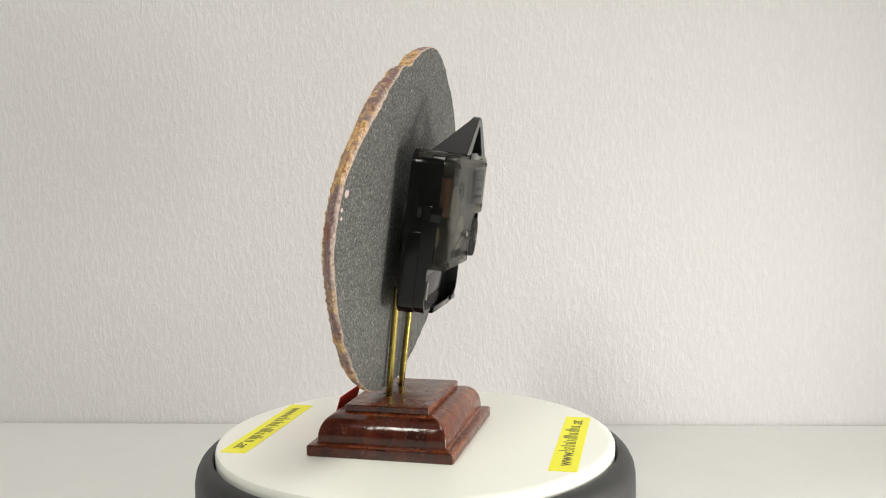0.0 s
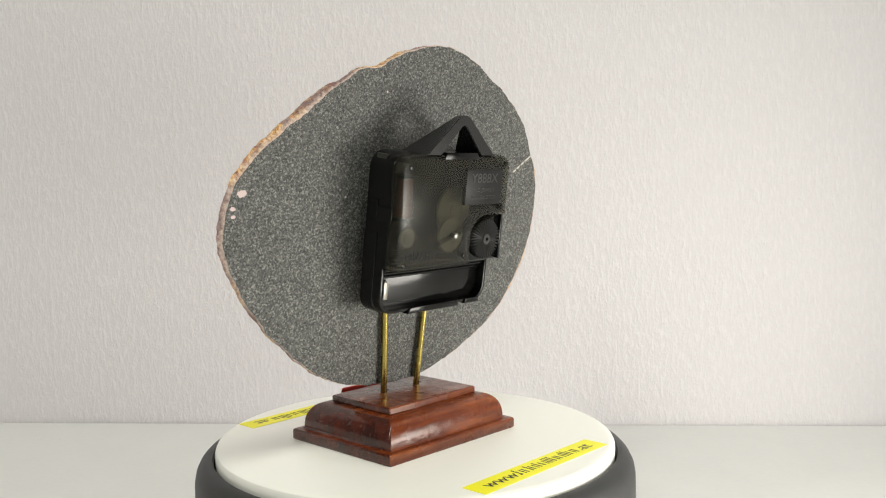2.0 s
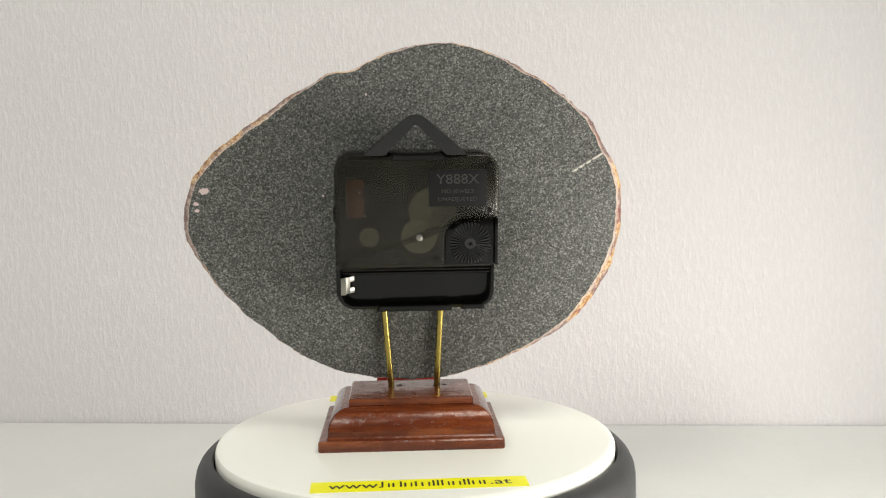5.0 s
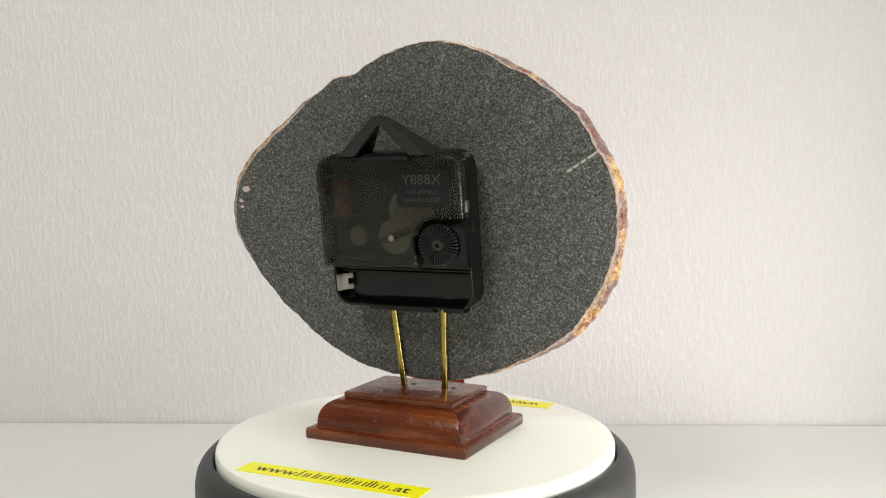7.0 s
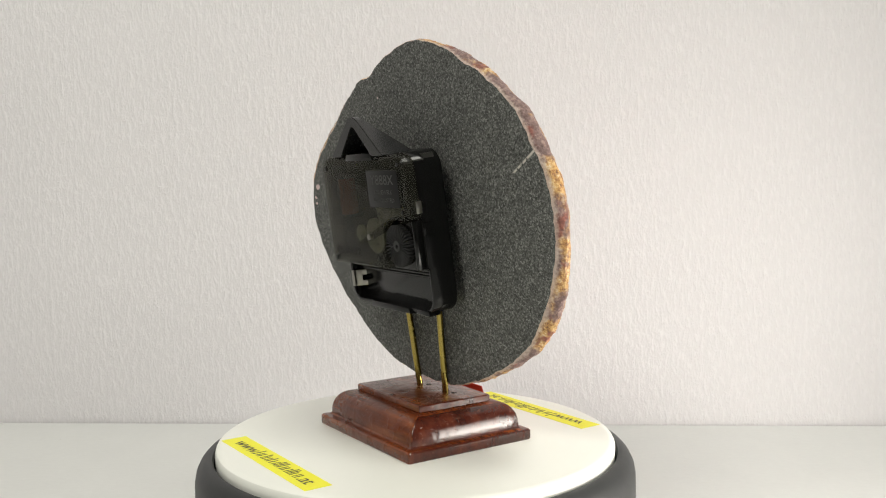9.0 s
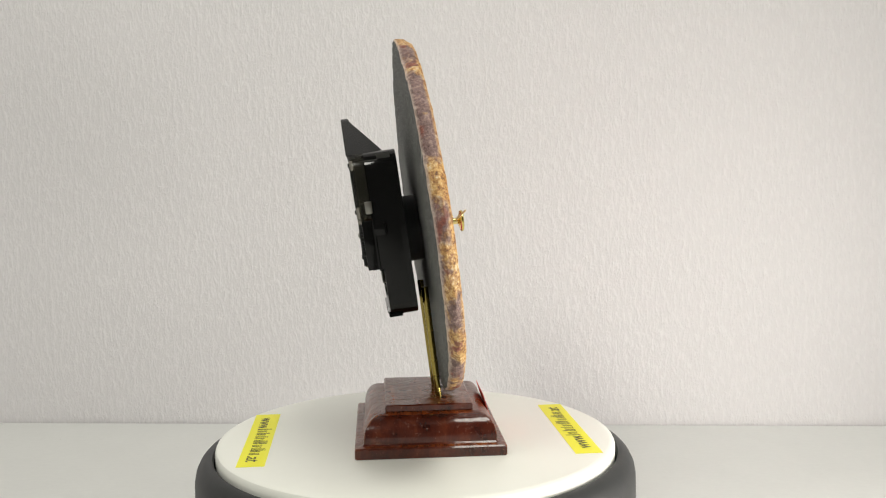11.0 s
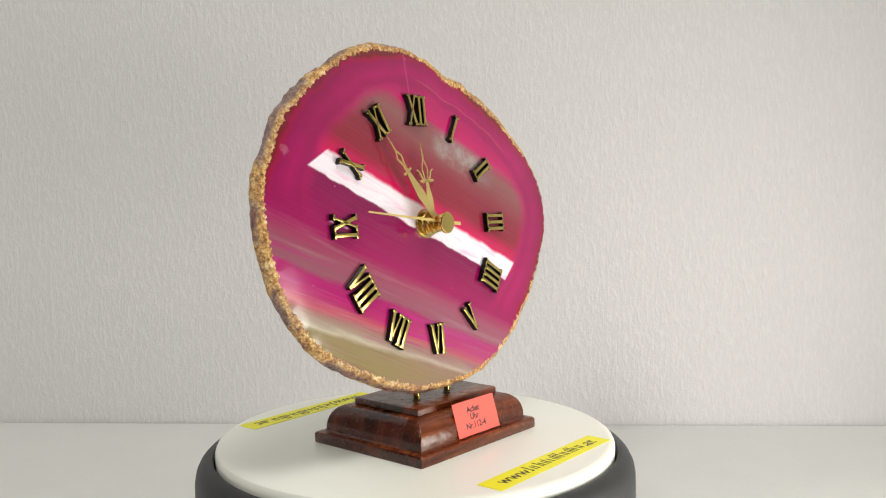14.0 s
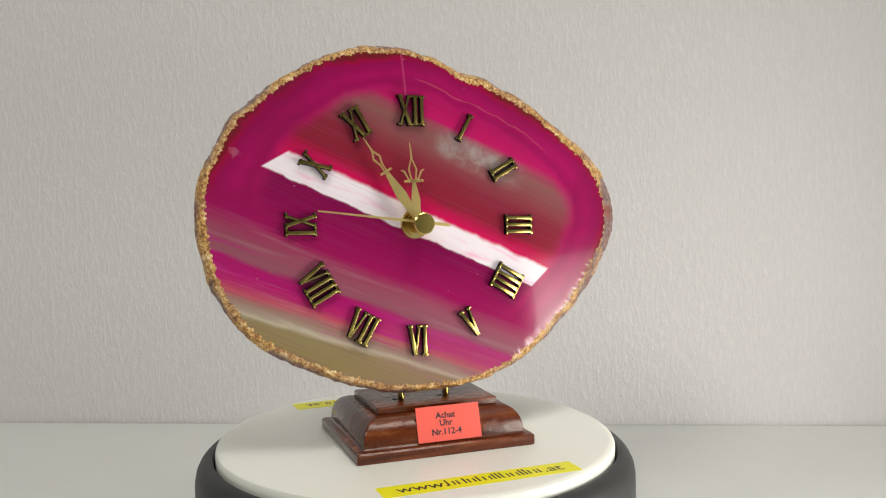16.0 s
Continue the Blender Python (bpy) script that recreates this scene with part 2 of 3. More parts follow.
def granular():
    """The grey sprayed back of the slice."""
    n = Nodes("speckled_grey_back")
    c = n.coords()
    cell = n.node("ShaderNodeTexVoronoi", "Color", (), Vector=c, Scale=2600.0)
    big = n.node("ShaderNodeTexVoronoi", "Color", (), Vector=c, Scale=1750.0)
    f = n.math("MULTIPLY_ADD", n.node("ShaderNodeSeparateXYZ", 0, (), Vector=cell), 0.6, n.math("MULTIPLY", n.node("ShaderNodeSeparateXYZ", 1, (), Vector=big), 0.4))
    g = n.noise(c, 45, 3)
    col = n.ramp(f, [(0.05, (0.014, 0.015, 0.014, 1)), (0.4, (0.066, 0.068, 0.064, 1)), (0.65, (0.118, 0.120, 0.112, 1)), (0.95, (0.30, 0.30, 0.285, 1))])
    col = n.mix(n.math("MULTIPLY", g, 0.12), col, (0.12, 0.12, 0.115, 1))
    sep = n.node("ShaderNodeSeparateXYZ", 0, (), Vector=c).node
    u, w = n.math("MULTIPLY", sep.outputs[0], 1000.0), n.math("MULTIPLY", sep.outputs[2], 1000.0)
    # a pale scratch and two chips
    d = n.math("ABSOLUTE", n.math("ADD", n.math("ADD", u, 60.0), n.math("MULTIPLY", n.math("SUBTRACT", w, 93.3), 1.62)))
    sc = n.math("MULTIPLY", n.step(d, 1.0, 0.35), n.math("MULTIPLY", n.step(w, 89.6, 90.4), n.step(w, 97.0, 96.2)))
    col = n.mix(n.math("MULTIPLY", sc, n.step(n.noise(c, 700, 2), 0.36, 0.5)), col, srgb(196, 190, 180, 1.0))
    for cu, cw, ru, rw in ((69.4, 85.0, 1.9, 1.1), (72.3, 80.7, 1.1, 0.8), (72.0, 78.4, 0.9, 0.6), (30.0, 83.0, 0.4, 0.35), (15.0, 116.5, 0.3, 0.4)):
        e = n.math("ADD", n.math("POWER", n.math("DIVIDE", n.math("SUBTRACT", u, cu), ru), 2.0), n.math("POWER", n.math("DIVIDE", n.math("SUBTRACT", w, cw), rw), 2.0))
        col = n.mix(n.step(n.math("ADD", e, n.math("MULTIPLY", n.noise(c, 620, 3), 2.6)), 2.3, 1.9), col, srgb(206, 186, 184, 1.1))
    n.bump(f, 0.15, 0.0001)
    return n.done(col, 0.7)


def varnished_wood():
    n = Nodes("varnished_mahogany")
    c = n.coords()
    rings = n.noise(n.scaled(c, (34, 420, 420)), 1.0, 5, 0.6)
    pores = n.noise(n.scaled(c, (150, 2200, 2200)), 1.0, 2)
    blot = n.noise(c, 60, 3)
    col = n.ramp(rings, [(0.3, srgb(78, 32, 14, 0.9)), (0.5, srgb(108, 50, 22, 0.92)), (0.68, srgb(138, 74, 36, 0.95))])
    col = n.mix(n.math("MULTIPLY", n.step(pores, 0.58, 0.7), 0.45), col, srgb(46, 16, 10))
    col = n.mix(n.math("MULTIPLY", n.step(blot, 0.45, 0.75), 0.5), col, srgb(70, 24, 14))
    n.bump(n.math("MULTIPLY_ADD", n.noise(c, 190, 3), 1.0, n.math("MULTIPLY", n.step(n.noise(c, 900, 2), 0.62, 0.75), 0.3)), 0.35, 0.0014)
    fleck = n.step(n.noise(c, 820, 3, 0.7), 0.67, 0.75)
    col = n.mix(n.math("MULTIPLY", fleck, 0.3), col, srgb(176, 130, 100))
    return n.done(col, n.math("MULTIPLY_ADD", blot, 0.15, 0.2), 0.0, IOR=1.42, Coat_Weight=0.15, Coat_Roughness=0.08)


def worn_varnish():
    """End grain: darker, with brittle flecks in the varnish."""
    n = Nodes("dark_end_grain")
    c = n.coords()
    f = n.noise(n.scaled(c, (160, 160, 90)), 1.0, 5, 0.65)
    chip = n.step(n.noise(c, 760, 3, 0.7), 0.60, 0.72)
    col = n.ramp(f, [(0.35, srgb(48, 18, 12)), (0.55, srgb(74, 30, 18)), (0.72, srgb(98, 46, 28))])
    col = n.mix(n.math("MULTIPLY", chip, 0.3), col, srgb(150, 104, 84))
    n.bump(n.math("MULTIPLY_ADD", chip, 0.4, n.noise(c, 130, 2)), 0.3, 0.0012)
    return n.done(col, 0.16, 0.0, IOR=1.45, Coat_Weight=0.3, Coat_Roughness=0.05)


def smoky():
    """Clear smoke-tinted plastic of the movement's cover, dusty and scratched."""
    n = Nodes("smoked_clear_plastic")
    c = n.coords()
    dust = n.step(n.noise(c, 190, 4, 0.7), 0.4, 0.8)
    col = n.mix(n.math("MULTIPLY", dust, 0.4), (0.022, 0.022, 0.018, 1), (0.085, 0.082, 0.066, 1))
    sp = n.step(n.noise(c, 900, 1), 0.78, 0.82)
    col = n.mix(n.math("MULTIPLY", sp, 0.6), col, (0.3, 0.29, 0.26, 1))
    hair = n.step(n.noise(n.scaled(c, (260, 260, 1500), (0, 0.7, 0)), 1.0, 1), 0.76, 0.79)
    col = n.mix(n.math("MULTIPLY", hair, 0.5), col, (0.22, 0.21, 0.19, 1))
    n.done(col, n.math("MULTIPLY_ADD", dust, 0.02, 0.2), 0.0, IOR=1.5)
    clear = n.node("ShaderNodeBsdfTransparent", 0, (), Color=(0.80, 0.785, 0.72, 1))
    out = n.tree.nodes["Material Output"]
    n.put(out.inputs["Surface"], n.node("ShaderNodeMixShader", 0, (), Fac=0.4, i1=clear, i2=n.bsdf.outputs[0]))
    return n.mat


M = dict(
    wallpaper=wallpaper(), table=tablecloth(), agate=agate(), crust=crust(), back=granular(), wood=varnished_wood(), chipped=worn_varnish(), smoky=smoky(),
    room=plain("unseen_room_grey", (0.30, 0.295, 0.29), 0.8, grain=60),
    plate=plain("white_gloss_plastic", (0.87, 0.875, 0.815), 0.32, grain=300, amount=0.02),
    ring=plain("dark_grey_plastic", (0.024, 0.025, 0.026), 0.5, grain=700, amount=0.2, bump=0.00005),
    black=plain("black_plastic", (0.005, 0.005, 0.005), 0.14, grain=500, amount=0.3, Specular_IOR_Level=0.28),
    satin=plain("satin_black_plastic", (0.011, 0.011, 0.0115), 0.24, grain=1400, amount=0.3, bump=0.00004),
    matt=plain("black_rubber", (0.016, 0.016, 0.016), 0.6, grain=800, amount=0.3),
    brass=plain("polished_brass", (0.72, 0.58, 0.25), 0.2, 1.0, grain=800, amount=0.15),
    aged_brass=plain("aged_brass", (0.34, 0.265, 0.075), 0.26, 1.0, grain=700, amount=0.2),
    gold=plain("gold_plated_metal", (0.72, 0.56, 0.17), 0.24, 1.0, grain=900, amount=0.12),
    satin_gold=plain("satin_gilt_metal", (0.78, 0.62, 0.25), 0.45, 1.0, grain=900, amount=0.1),
    steel=plain("nickel_plated_steel", (0.30, 0.29, 0.26), 0.35, 1.0, grain=900),
    yellow=plain("yellow_label_tape", srgb(252, 236, 22, 1.05), 0.4, grain=200, amount=0.03),
    salmon=plain("salmon_red_paper", srgb(236, 92, 80, 1.15), 0.55, grain=500, amount=0.04),
    ink=plain("black_ink", (0.02, 0.02, 0.022), 0.5),
    relief=plain("black_relief_and_hole_shade", (0.006, 0.006, 0.006), 0.75),
    raised=plain("raised_plastic_letters", (0.035, 0.035, 0.033), 0.35, grain=900),
    panel=plain("frosted_smoked_plastic", (0.011, 0.011, 0.0115), 0.4, grain=900, Specular_IOR_Level=0.2),
    white_gear=plain("pale_gear_plastic", (0.60, 0.60, 0.50), 0.4, grain=400),
    works=plain("dark_works_plastic", (0.03, 0.03, 0.026), 0.5, grain=300, amount=0.4),
    copper=plain("copper_coil", (0.34, 0.12, 0.07), 0.4, grain=700, amount=0.3),
)


# ---- mesh helpers ----
def finish(bm, name, mats, smooth=35.0):
    me = bpy.data.meshes.new(name)
    bmesh.ops.recalc_face_normals(bm, faces=bm.faces[:])
    for f in bm.faces:
        f.smooth = True
    for e in bm.edges:
        if len(e.link_faces) == 2 and e.calc_face_angle(0.0) > radians(smooth):
            e.smooth = False
    bm.to_mesh(me)
    bm.free()
    for m in (mats if isinstance(mats, (list, tuple)) else [mats]):
        me.materials.append(m)
    return me


def part(name, bm, material, parent, label="", at=None, smooth=35.0):
    ob = new(name, finish(bm, name, material, smooth))
    ob.parent = parent
    if at is not None:
        ob.matrix_basis = at
    return tagged(ob, label)


def thing(name, label, category, at=None, **more):
    ob = new(name)
    ob.empty_display_size = 0.01
    if at is not None:
        ob.matrix_basis = at
    return tagged(ob, label, category, **more)


def add_box(bm, x0, x1, y0, y1, z0, z1, bevel=0.0, mat=0, seg=2, m=None):
    """A box given by its sides in millimetres, joined into bm."""
    t = bmesh.new()
    bmesh.ops.create_cube(t, size=1.0)
    for v in t.verts:
        v.co = Vector(((x0 + x1) / 2 + v.co.x * (x1 - x0), (y0 + y1) / 2 + v.co.y * (y1 - y0), (z0 + z1) / 2 + v.co.z * (z1 - z0))) * MM
    if bevel:
        bmesh.ops.bevel(t, geom=t.edges[:], offset=bevel * MM, segments=seg, profile=0.5, affect="EDGES", clamp_overlap=True)
    return merge(bm, t, mat, m)


def merge(bm, t, mat=0, m=None):
    if m is not None:
        bmesh.ops.transform(t, matrix=m, verts=t.verts[:])
    seen = {v: bm.verts.new(v.co) for v in t.verts}
    for f in t.faces:
        try:
            g = bm.faces.new([seen[v] for v in f.verts])
            g.material_index = mat if mat is not None else f.material_index
        except ValueError:
            pass
    t.free()
    return bm


def lathe(profile, steps=64, mat=0, bm=None, m=None):
    """Turns (radius, height) in millimetres round z."""
    t = bmesh.new()
    rings = []
    for r, z in profile:
        if r < 1e-6:
            rings.append([t.verts.new((0, 0, z * MM))])
        else:
            rings.append([t.verts.new((r * MM * math.cos(2 * math.pi * k / steps), r * MM * math.sin(2 * math.pi * k / steps), z * MM)) for k in range(steps)])
    for a, b in zip(rings, rings[1:]):
        for k in range(steps):
            q = [a[k % len(a)], a[(k + 1) % len(a)], b[(k + 1) % len(b)], b[k % len(b)]]
            q = list(dict.fromkeys(q))
            if len(q) > 2:
                t.faces.new(q)
    return merge(bm if bm is not None else bmesh.new(), t, mat, m)


def rod(bm, a, b, r, mat=0, steps=16, taper=1.0):
    a, b = Vector(a), Vector(b)
    m = Matrix.Translation(a * MM) @ (b - a).to_track_quat("Z", "Y").to_matrix().to_4x4()
    h = (b - a).length
    return lathe([(0, 0), (r, 0), (r * taper, h - 0.2 * r), (r * taper * 0.8, h), (0, h)], steps, mat, bm, m)


def prism(bm, pts, y0, y1, side=0, front=None, m=None, bevel=0.0):
    """A flat outline of (x, z) points in millimetres, from y0 (nearest the viewer) to y1; front: the material of its y0 face."""
    t = bmesh.new()
    f = t.faces.new([t.verts.new((x * MM, y1 * MM, z * MM)) for x, z in pts])
    f.material_index = side
    f.normal_update()
    top = bmesh.ops.extrude_face_region(t, geom=[f])
    bmesh.ops.translate(t, vec=(0, (y0 - y1) * MM, 0), verts=[v for v in top["geom"] if isinstance(v, bmesh.types.BMVert)])
    tops = [g for g in top["geom"] if isinstance(g, bmesh.types.BMFace)]
    for g in t.faces:
        g.material_index = side
    for g in tops:
        g.material_index = side if front is None else front
    if bevel:
        edges = {e for g in tops for e in g.edges}
        bmesh.ops.bevel(t, geom=list(edges), offset=bevel * MM, segments=2, profile=0.5, affect="EDGES", clamp_overlap=True)
    return merge(bm, t, None, m)


def rounded(x0, x1, z0, z1, r, steps=6):
    """The outline of a rectangle with rounded corners; r may name the four corners' radii from lower left, against the clock."""
    r = r if isinstance(r, (list, tuple)) else (r,) * 4
    out = []
    for (cx, cz, a), q in zip(((x0 + r[0], z0 + r[0], 180), (x1 - r[1], z0 + r[1], 270), (x1 - r[2], z1 - r[2], 0), (x0 + r[3], z1 - r[3], 90)), r):
        for k in range(steps + 1):
            b = radians(a + 90 * k / steps)
            out.append((cx + q * math.cos(b), cz + q * math.sin(b)))
    return out


def letters(bm, text, size, m, mat=0, depth=0.0, bold=0.0):
    """Writing in the built-in font, centred, as faces in bm; the baseline runs along x and the letters stand along y of m. Sizes in millimetres."""
    cu = bpy.data.curves.new("writing", "FONT")
    cu.body, cu.size, cu.align_x, cu.align_y, cu.extrude, cu.offset, cu.resolution_u = text, size * MM, "CENTER", "CENTER", depth * MM, bold * MM, 3
    ob = bpy.data.objects.new("writing", cu)
    scene.collection.objects.link(ob)
    dg = bpy.context.evaluated_depsgraph_get()
    me = bpy.data.meshes.new_from_object(ob.evaluated_get(dg))
    t = bmesh.new()
    t.from_mesh(me)
    bpy.data.objects.remove(ob)
    bpy.data.curves.remove(cu)
    bpy.data.meshes.remove(me)
    return merge(bm, t, mat, m)


# ---- the place ----
WALL = pose(0.0144, 0.1761, 0, 0, 0, -5.25)


def wall_slab(name, label, size, at, mat):
    bm = bmesh.new()
    add_box(bm, -size[0] / 2, size[0] / 2, -size[1] / 2, size[1] / 2, -size[2] / 2, size[2] / 2)
    ob = new(name, finish(bm, name, mat))
    ob.matrix_basis = at
    return tagged(ob, label, "wall" if "wall" in name else name.split("_")[0], kind="structure")


def build_room():
    wall_slab("wall_back", "white wallpaper wall with raised vertical fibres", (4400, 60, 2500), WALL @ pose(0, 0.031, 1.2), M["wallpaper"])
    bm = bmesh.new()
    add_box(bm, -1280, 1280, -2300, -0.6, -30, 0, 1.2)
    table = new("tabletop", finish(bm, "tabletop", M["table"]))
    table.matrix_basis = WALL
    tagged(table, "matt white paper covered tabletop against the wall", "tabletop", kind="structure")
    # added unseen walls, floor and ceiling, grey enough to hold down bounced light
    wall_slab("wall_right", "unseen plain grey wall, added to close the room", (60, 3200, 3300), pose(2.0, -1.2, 0.85), M["room"])
    wall_slab("wall_left", "unseen plain grey wall, added to close the room", (60, 3200, 3300), pose(-2.0, -1.2, 0.85), M["room"])
    wall_slab("wall_front", "unseen plain grey wall, added to close the room", (4000, 60, 3300), pose(0, -2.8, 0.85), M["room"])
    wall_slab("floor", "unseen plain grey floor, added to close the room", (4000, 3400, 60), pose(0, -1.2, -0.78), M["room"])
    wall_slab("ceiling", "unseen plain grey ceiling, added to close the room", (4000, 3400, 60), pose(0, -1.2, 2.5), M["room"])


build_room()


# ---- the turntable ----
def build_turntable():
    t = thing("turntable", "motor turntable with white plate in dark grey housing on table", "turntable", pose(0, 0, 0))
    part("housing", lathe([(0, 0), (72, 0), (74.2, 0.6), (74.4, 2), (74.4, 24.0), (71.6, 24.3), (71.6, 26.2), (74.3, 26.6), (74.2, 34.6), (73.7, 37.2), (72.6, 39.4), (71.2, 40.9), (69.6, 41.7), (68.5, 41.6), (68.1, 40.5), (68.0, 36.5), (66, 36), (0, 36)], 128), M["ring"], t, "dark grey plastic housing with a rounded rim")
    plate = part("plate", lathe([(0, -8.0), (66.2, -8.0), (67.3, -6.8), (67.5, -4), (67.5, -1.6), (67.1, -0.6), (66.2, -0.1), (65.0, 0), (30, 0), (0, 0)], 128), M["plate"], t, "glossy white round plate", pose(0, 0, TOP, 0, 0, TURN0))
    for turn in (0, 180):
        bm = bmesh.new()
        # paper strip, then its writing: "www.", the name as bars, ".at"
        add_box(bm, -31.3, 31.3, -4.4, 4.4, 0.02, 0.14)
        letters(bm, "www.", 6.6, pose(-18.4 * MM, 0, 0.19 * MM), 1, 0.0, 0.04)
        letters(bm, ".at", 6.6, pose(23.3 * MM, 0, 0.19 * MM), 1, 0.0, 0.04)
        x = -11.0
        for wide, tall in ((2.5, 4.7), (1.5, 3.3), (0.6, 4.5), (2.4, 3.3), (1.2, 4.3), (2.6, 3.3), (0.6, 4.7), (0.6, 4.7), (2.5, 4.7), (2.6, 3.3), (0.6, 4.7), (0.6, 4.7), (2.6, 3.3), (1.5, 3.3)):
            add_box(bm, x, x + 0.58, -1.75, -1.75 + tall, 0.15, 0.19, 0, 1)
            if wide > 2:
                add_box(bm, x + wide - 0.6, x + wide - 0.1, -1.75, 1.5, 0.15, 0.19, 0, 1)
            x += wide + 0.66
        part("sticker", bm, [M["yellow"], M["ink"]], plate, "yellow printed label strip", pose(0.001, 0.0, 0, 0, 0, turn) @ pose(0, -0.0532, 0))
    return t, plate


turntable, plate = build_turntable()


# ---- the agate clock ----
clock = thing("agate_clock", "pink agate slice clock on a varnished wooden foot, on the turntable", "clock", pose(0, 0, TOP, 0, 0, TURN0))
LEAN = pose(0, -11.3 * MM, 0, -7.575)     # the slice leans back: x along it, y to its back, z up along it

THICK = 5.15
BACK = (63.07, ((-0.32, -1.26), (7.16, -1.86), (1.72, -0.44), (1.99, 0.43), (0.64, 0.27), (0.55, -0.13), (0.65, 0.15), (0.16, 0.14), (-0.13, 0.16)))
FRONT = (62.03, ((-1.71, -0.67), (7.61, -1.62), (1.56, -0.22), (1.86, 0.82), (0.61, 0.23), (0.31, -0.06), (0.52, 0.01), (0.02, -0.12), (0.23, 0.21)))


# dents and bumps of the outline: angle, width, height
NOTCHES = ((1.20, 0.075, -1.0), (1.05, 0.07, 0.5), (1.40, 0.08, 0.35), (2.63, 0.05, 0.7), (2.80, 0.07, -0.7), (2.22, 0.05, -0.5), (3.55, 0.06, -0.4), (0.42, 0.05, -0.4), (5.75, 0.06, 0.4), (6.05, 0.04, -0.5), (4.35, 0.06, -0.35))


def waves(shape, a):
    notch = sum(h * math.exp(-(((a - c + math.pi) % (2 * math.pi) - math.pi) / w) ** 2) for c, w, h in NOTCHES)
    return notch + shape[0] + sum(p * math.cos(k * a) + q * math.sin(k * a) for k, (p, q) in enumerate(shape[1], 1))


def build_slice():
    """The slice: a smooth outline with rough crust, thin dyed face in front and sprayed back."""
    N = 900
    bm = bmesh.new()
    layer = bm.verts.layers.float.new("rim")
    rings = []

    def lobe(a, centre, width):
        d = (a - centre + math.pi) % (2 * math.pi) - math.pi
        return math.exp(-(d / width) ** 2)

    def ring(radius, depth, rim, rough):
        row = []
        for k in range(N):
            a = 2 * math.pi * k / N
            r = radius(a)
            p = Vector((math.cos(a) * 3.1, math.sin(a) * 3.1, depth * 0.12))
            r += rough * (noise.noise(p * 3.0) * 0.8 + noise.noise(p * 9.0) * 0.5 + noise.noise(p * 24.0) * 0.25)
            y = depth * (1 - (0.2 * lobe(a, -0.05, 0.5) if rough else 0)) + rough * 0.35 * noise.noise(p * 7 + Vector((5, 5, 5)))
            v = bm.verts.new((r * math.cos(a) * MM, y * MM, (75 + 0.133 * depth + r * math.sin(a)) * MM))
            v[layer] = rim
            row.append(v)
        rings.append(row)

    def between(f):
        return lambda a: waves(BACK, a) * (1 - f) + waves(FRONT, a) * f

    def jag(a):
        p = Vector((math.cos(a), math.sin(a), 0))
        return waves(FRONT, a) - 1.2 * lobe(a, -0.05, 0.5) - 1.35 + 0.35 * lobe(a, 0.6, 0.8) - 0.8 * abs(noise.noise(p * 14)) - 0.9 * noise.noise(p * 50) - 0.9 * noise.noise(p * 110)

    for f in (0.0, 0.3, 0.6):
        ring(lambda a: waves(BACK, a) * f, 0.0, f, 0)
    ring(lambda a: waves(BACK, a) - 0.4, 0.0, 1, 0.6)
    back_end = len(rings)
    for f, out in ((0.04, -0.2), (0.2, 0.1), (0.4, 0.2), (0.6, 0.2), (0.8, 0.1), (0.96, -0.1)):
        ring(lambda a: between(f)(a) + out + 4 * f * (1 - f) * 1.9 * lobe(a, 3.4, 0.8) + min(1, 2 * f) * 1.1 * lobe(a, 0.8, 0.5) - 1.2 * f * lobe(a, -0.05, 0.5) + 2.4 * (1 - f) * lobe(a, 0.15, 0.6) * (f > 0.1), -THICK * f, 1, 0.8)
    ring(lambda a: waves(FRONT, a) - 0.4 + 0.9 * lobe(a, 0.8, 0.5) - 1.2 * lobe(a, -0.05, 0.5), -THICK, 1, 0.45)
    ring(jag, -THICK, 0.97, 0)
    crust_end = len(rings)
    for f in (0.93, 0.88, 0.82, 0.76, 0.7, 0.6, 0.4, 0.2, 0.0):
        ring(lambda a: waves(FRONT, a) * f, -THICK, f, 0)
    for i, (a, b) in enumerate(zip(rings, rings[1:])):
        for k in range(N):
            g = bm.faces.new((a[k], a[(k + 1) % N], b[(k + 1) % N], b[k]))
            g.material_index = 2 if i < back_end - 1 else 1 if i < crust_end - 1 else 0
    bmesh.ops.remove_doubles(bm, verts=rings[0] + rings[-1], dist=1e-7)
    return part("slice", bm, [M["agate"], M["crust"], M["back"]], clock, "pink dyed agate slice with rough ochre crust", LEAN, 30)


slice_ = build_slice()


def strokes(text):
    """Roman numeral as bars (x0, z0, x1, z1, width) in a cell 9 high, and its width."""
    out, x = [], 0.0
    for ch in text:
        if ch == "I":
            out += [((x + 1.0, 0, x + 1.0, 9), 1.15), ((x, 0.4, x + 2.0, 0.4), 0.8), ((x, 8.6, x + 2.0, 8.6), 0.8)]
            x += 2.05
        elif ch == "V":
            out += [((x + 0.7, 9, x + 2.2, 0.2), 1.15), ((x + 3.6, 9, x + 2.2, 0.2), 0.75), ((x, 8.6, x + 1.6, 8.6), 0.8), ((x + 2.8, 8.6, x + 4.4, 8.6), 0.8)]
            x += 4.2
        else:
            out += [((x + 0.8, 9, x + 3.8, 0), 1.15), ((x + 3.8, 9, x + 0.8, 0), 0.75)]
            out += [((x + a, z, x + a + 1.7, z), 0.8) for a in (0, 3.0) for z in (0.4, 8.6)]
            x += 4.5
    return out, x


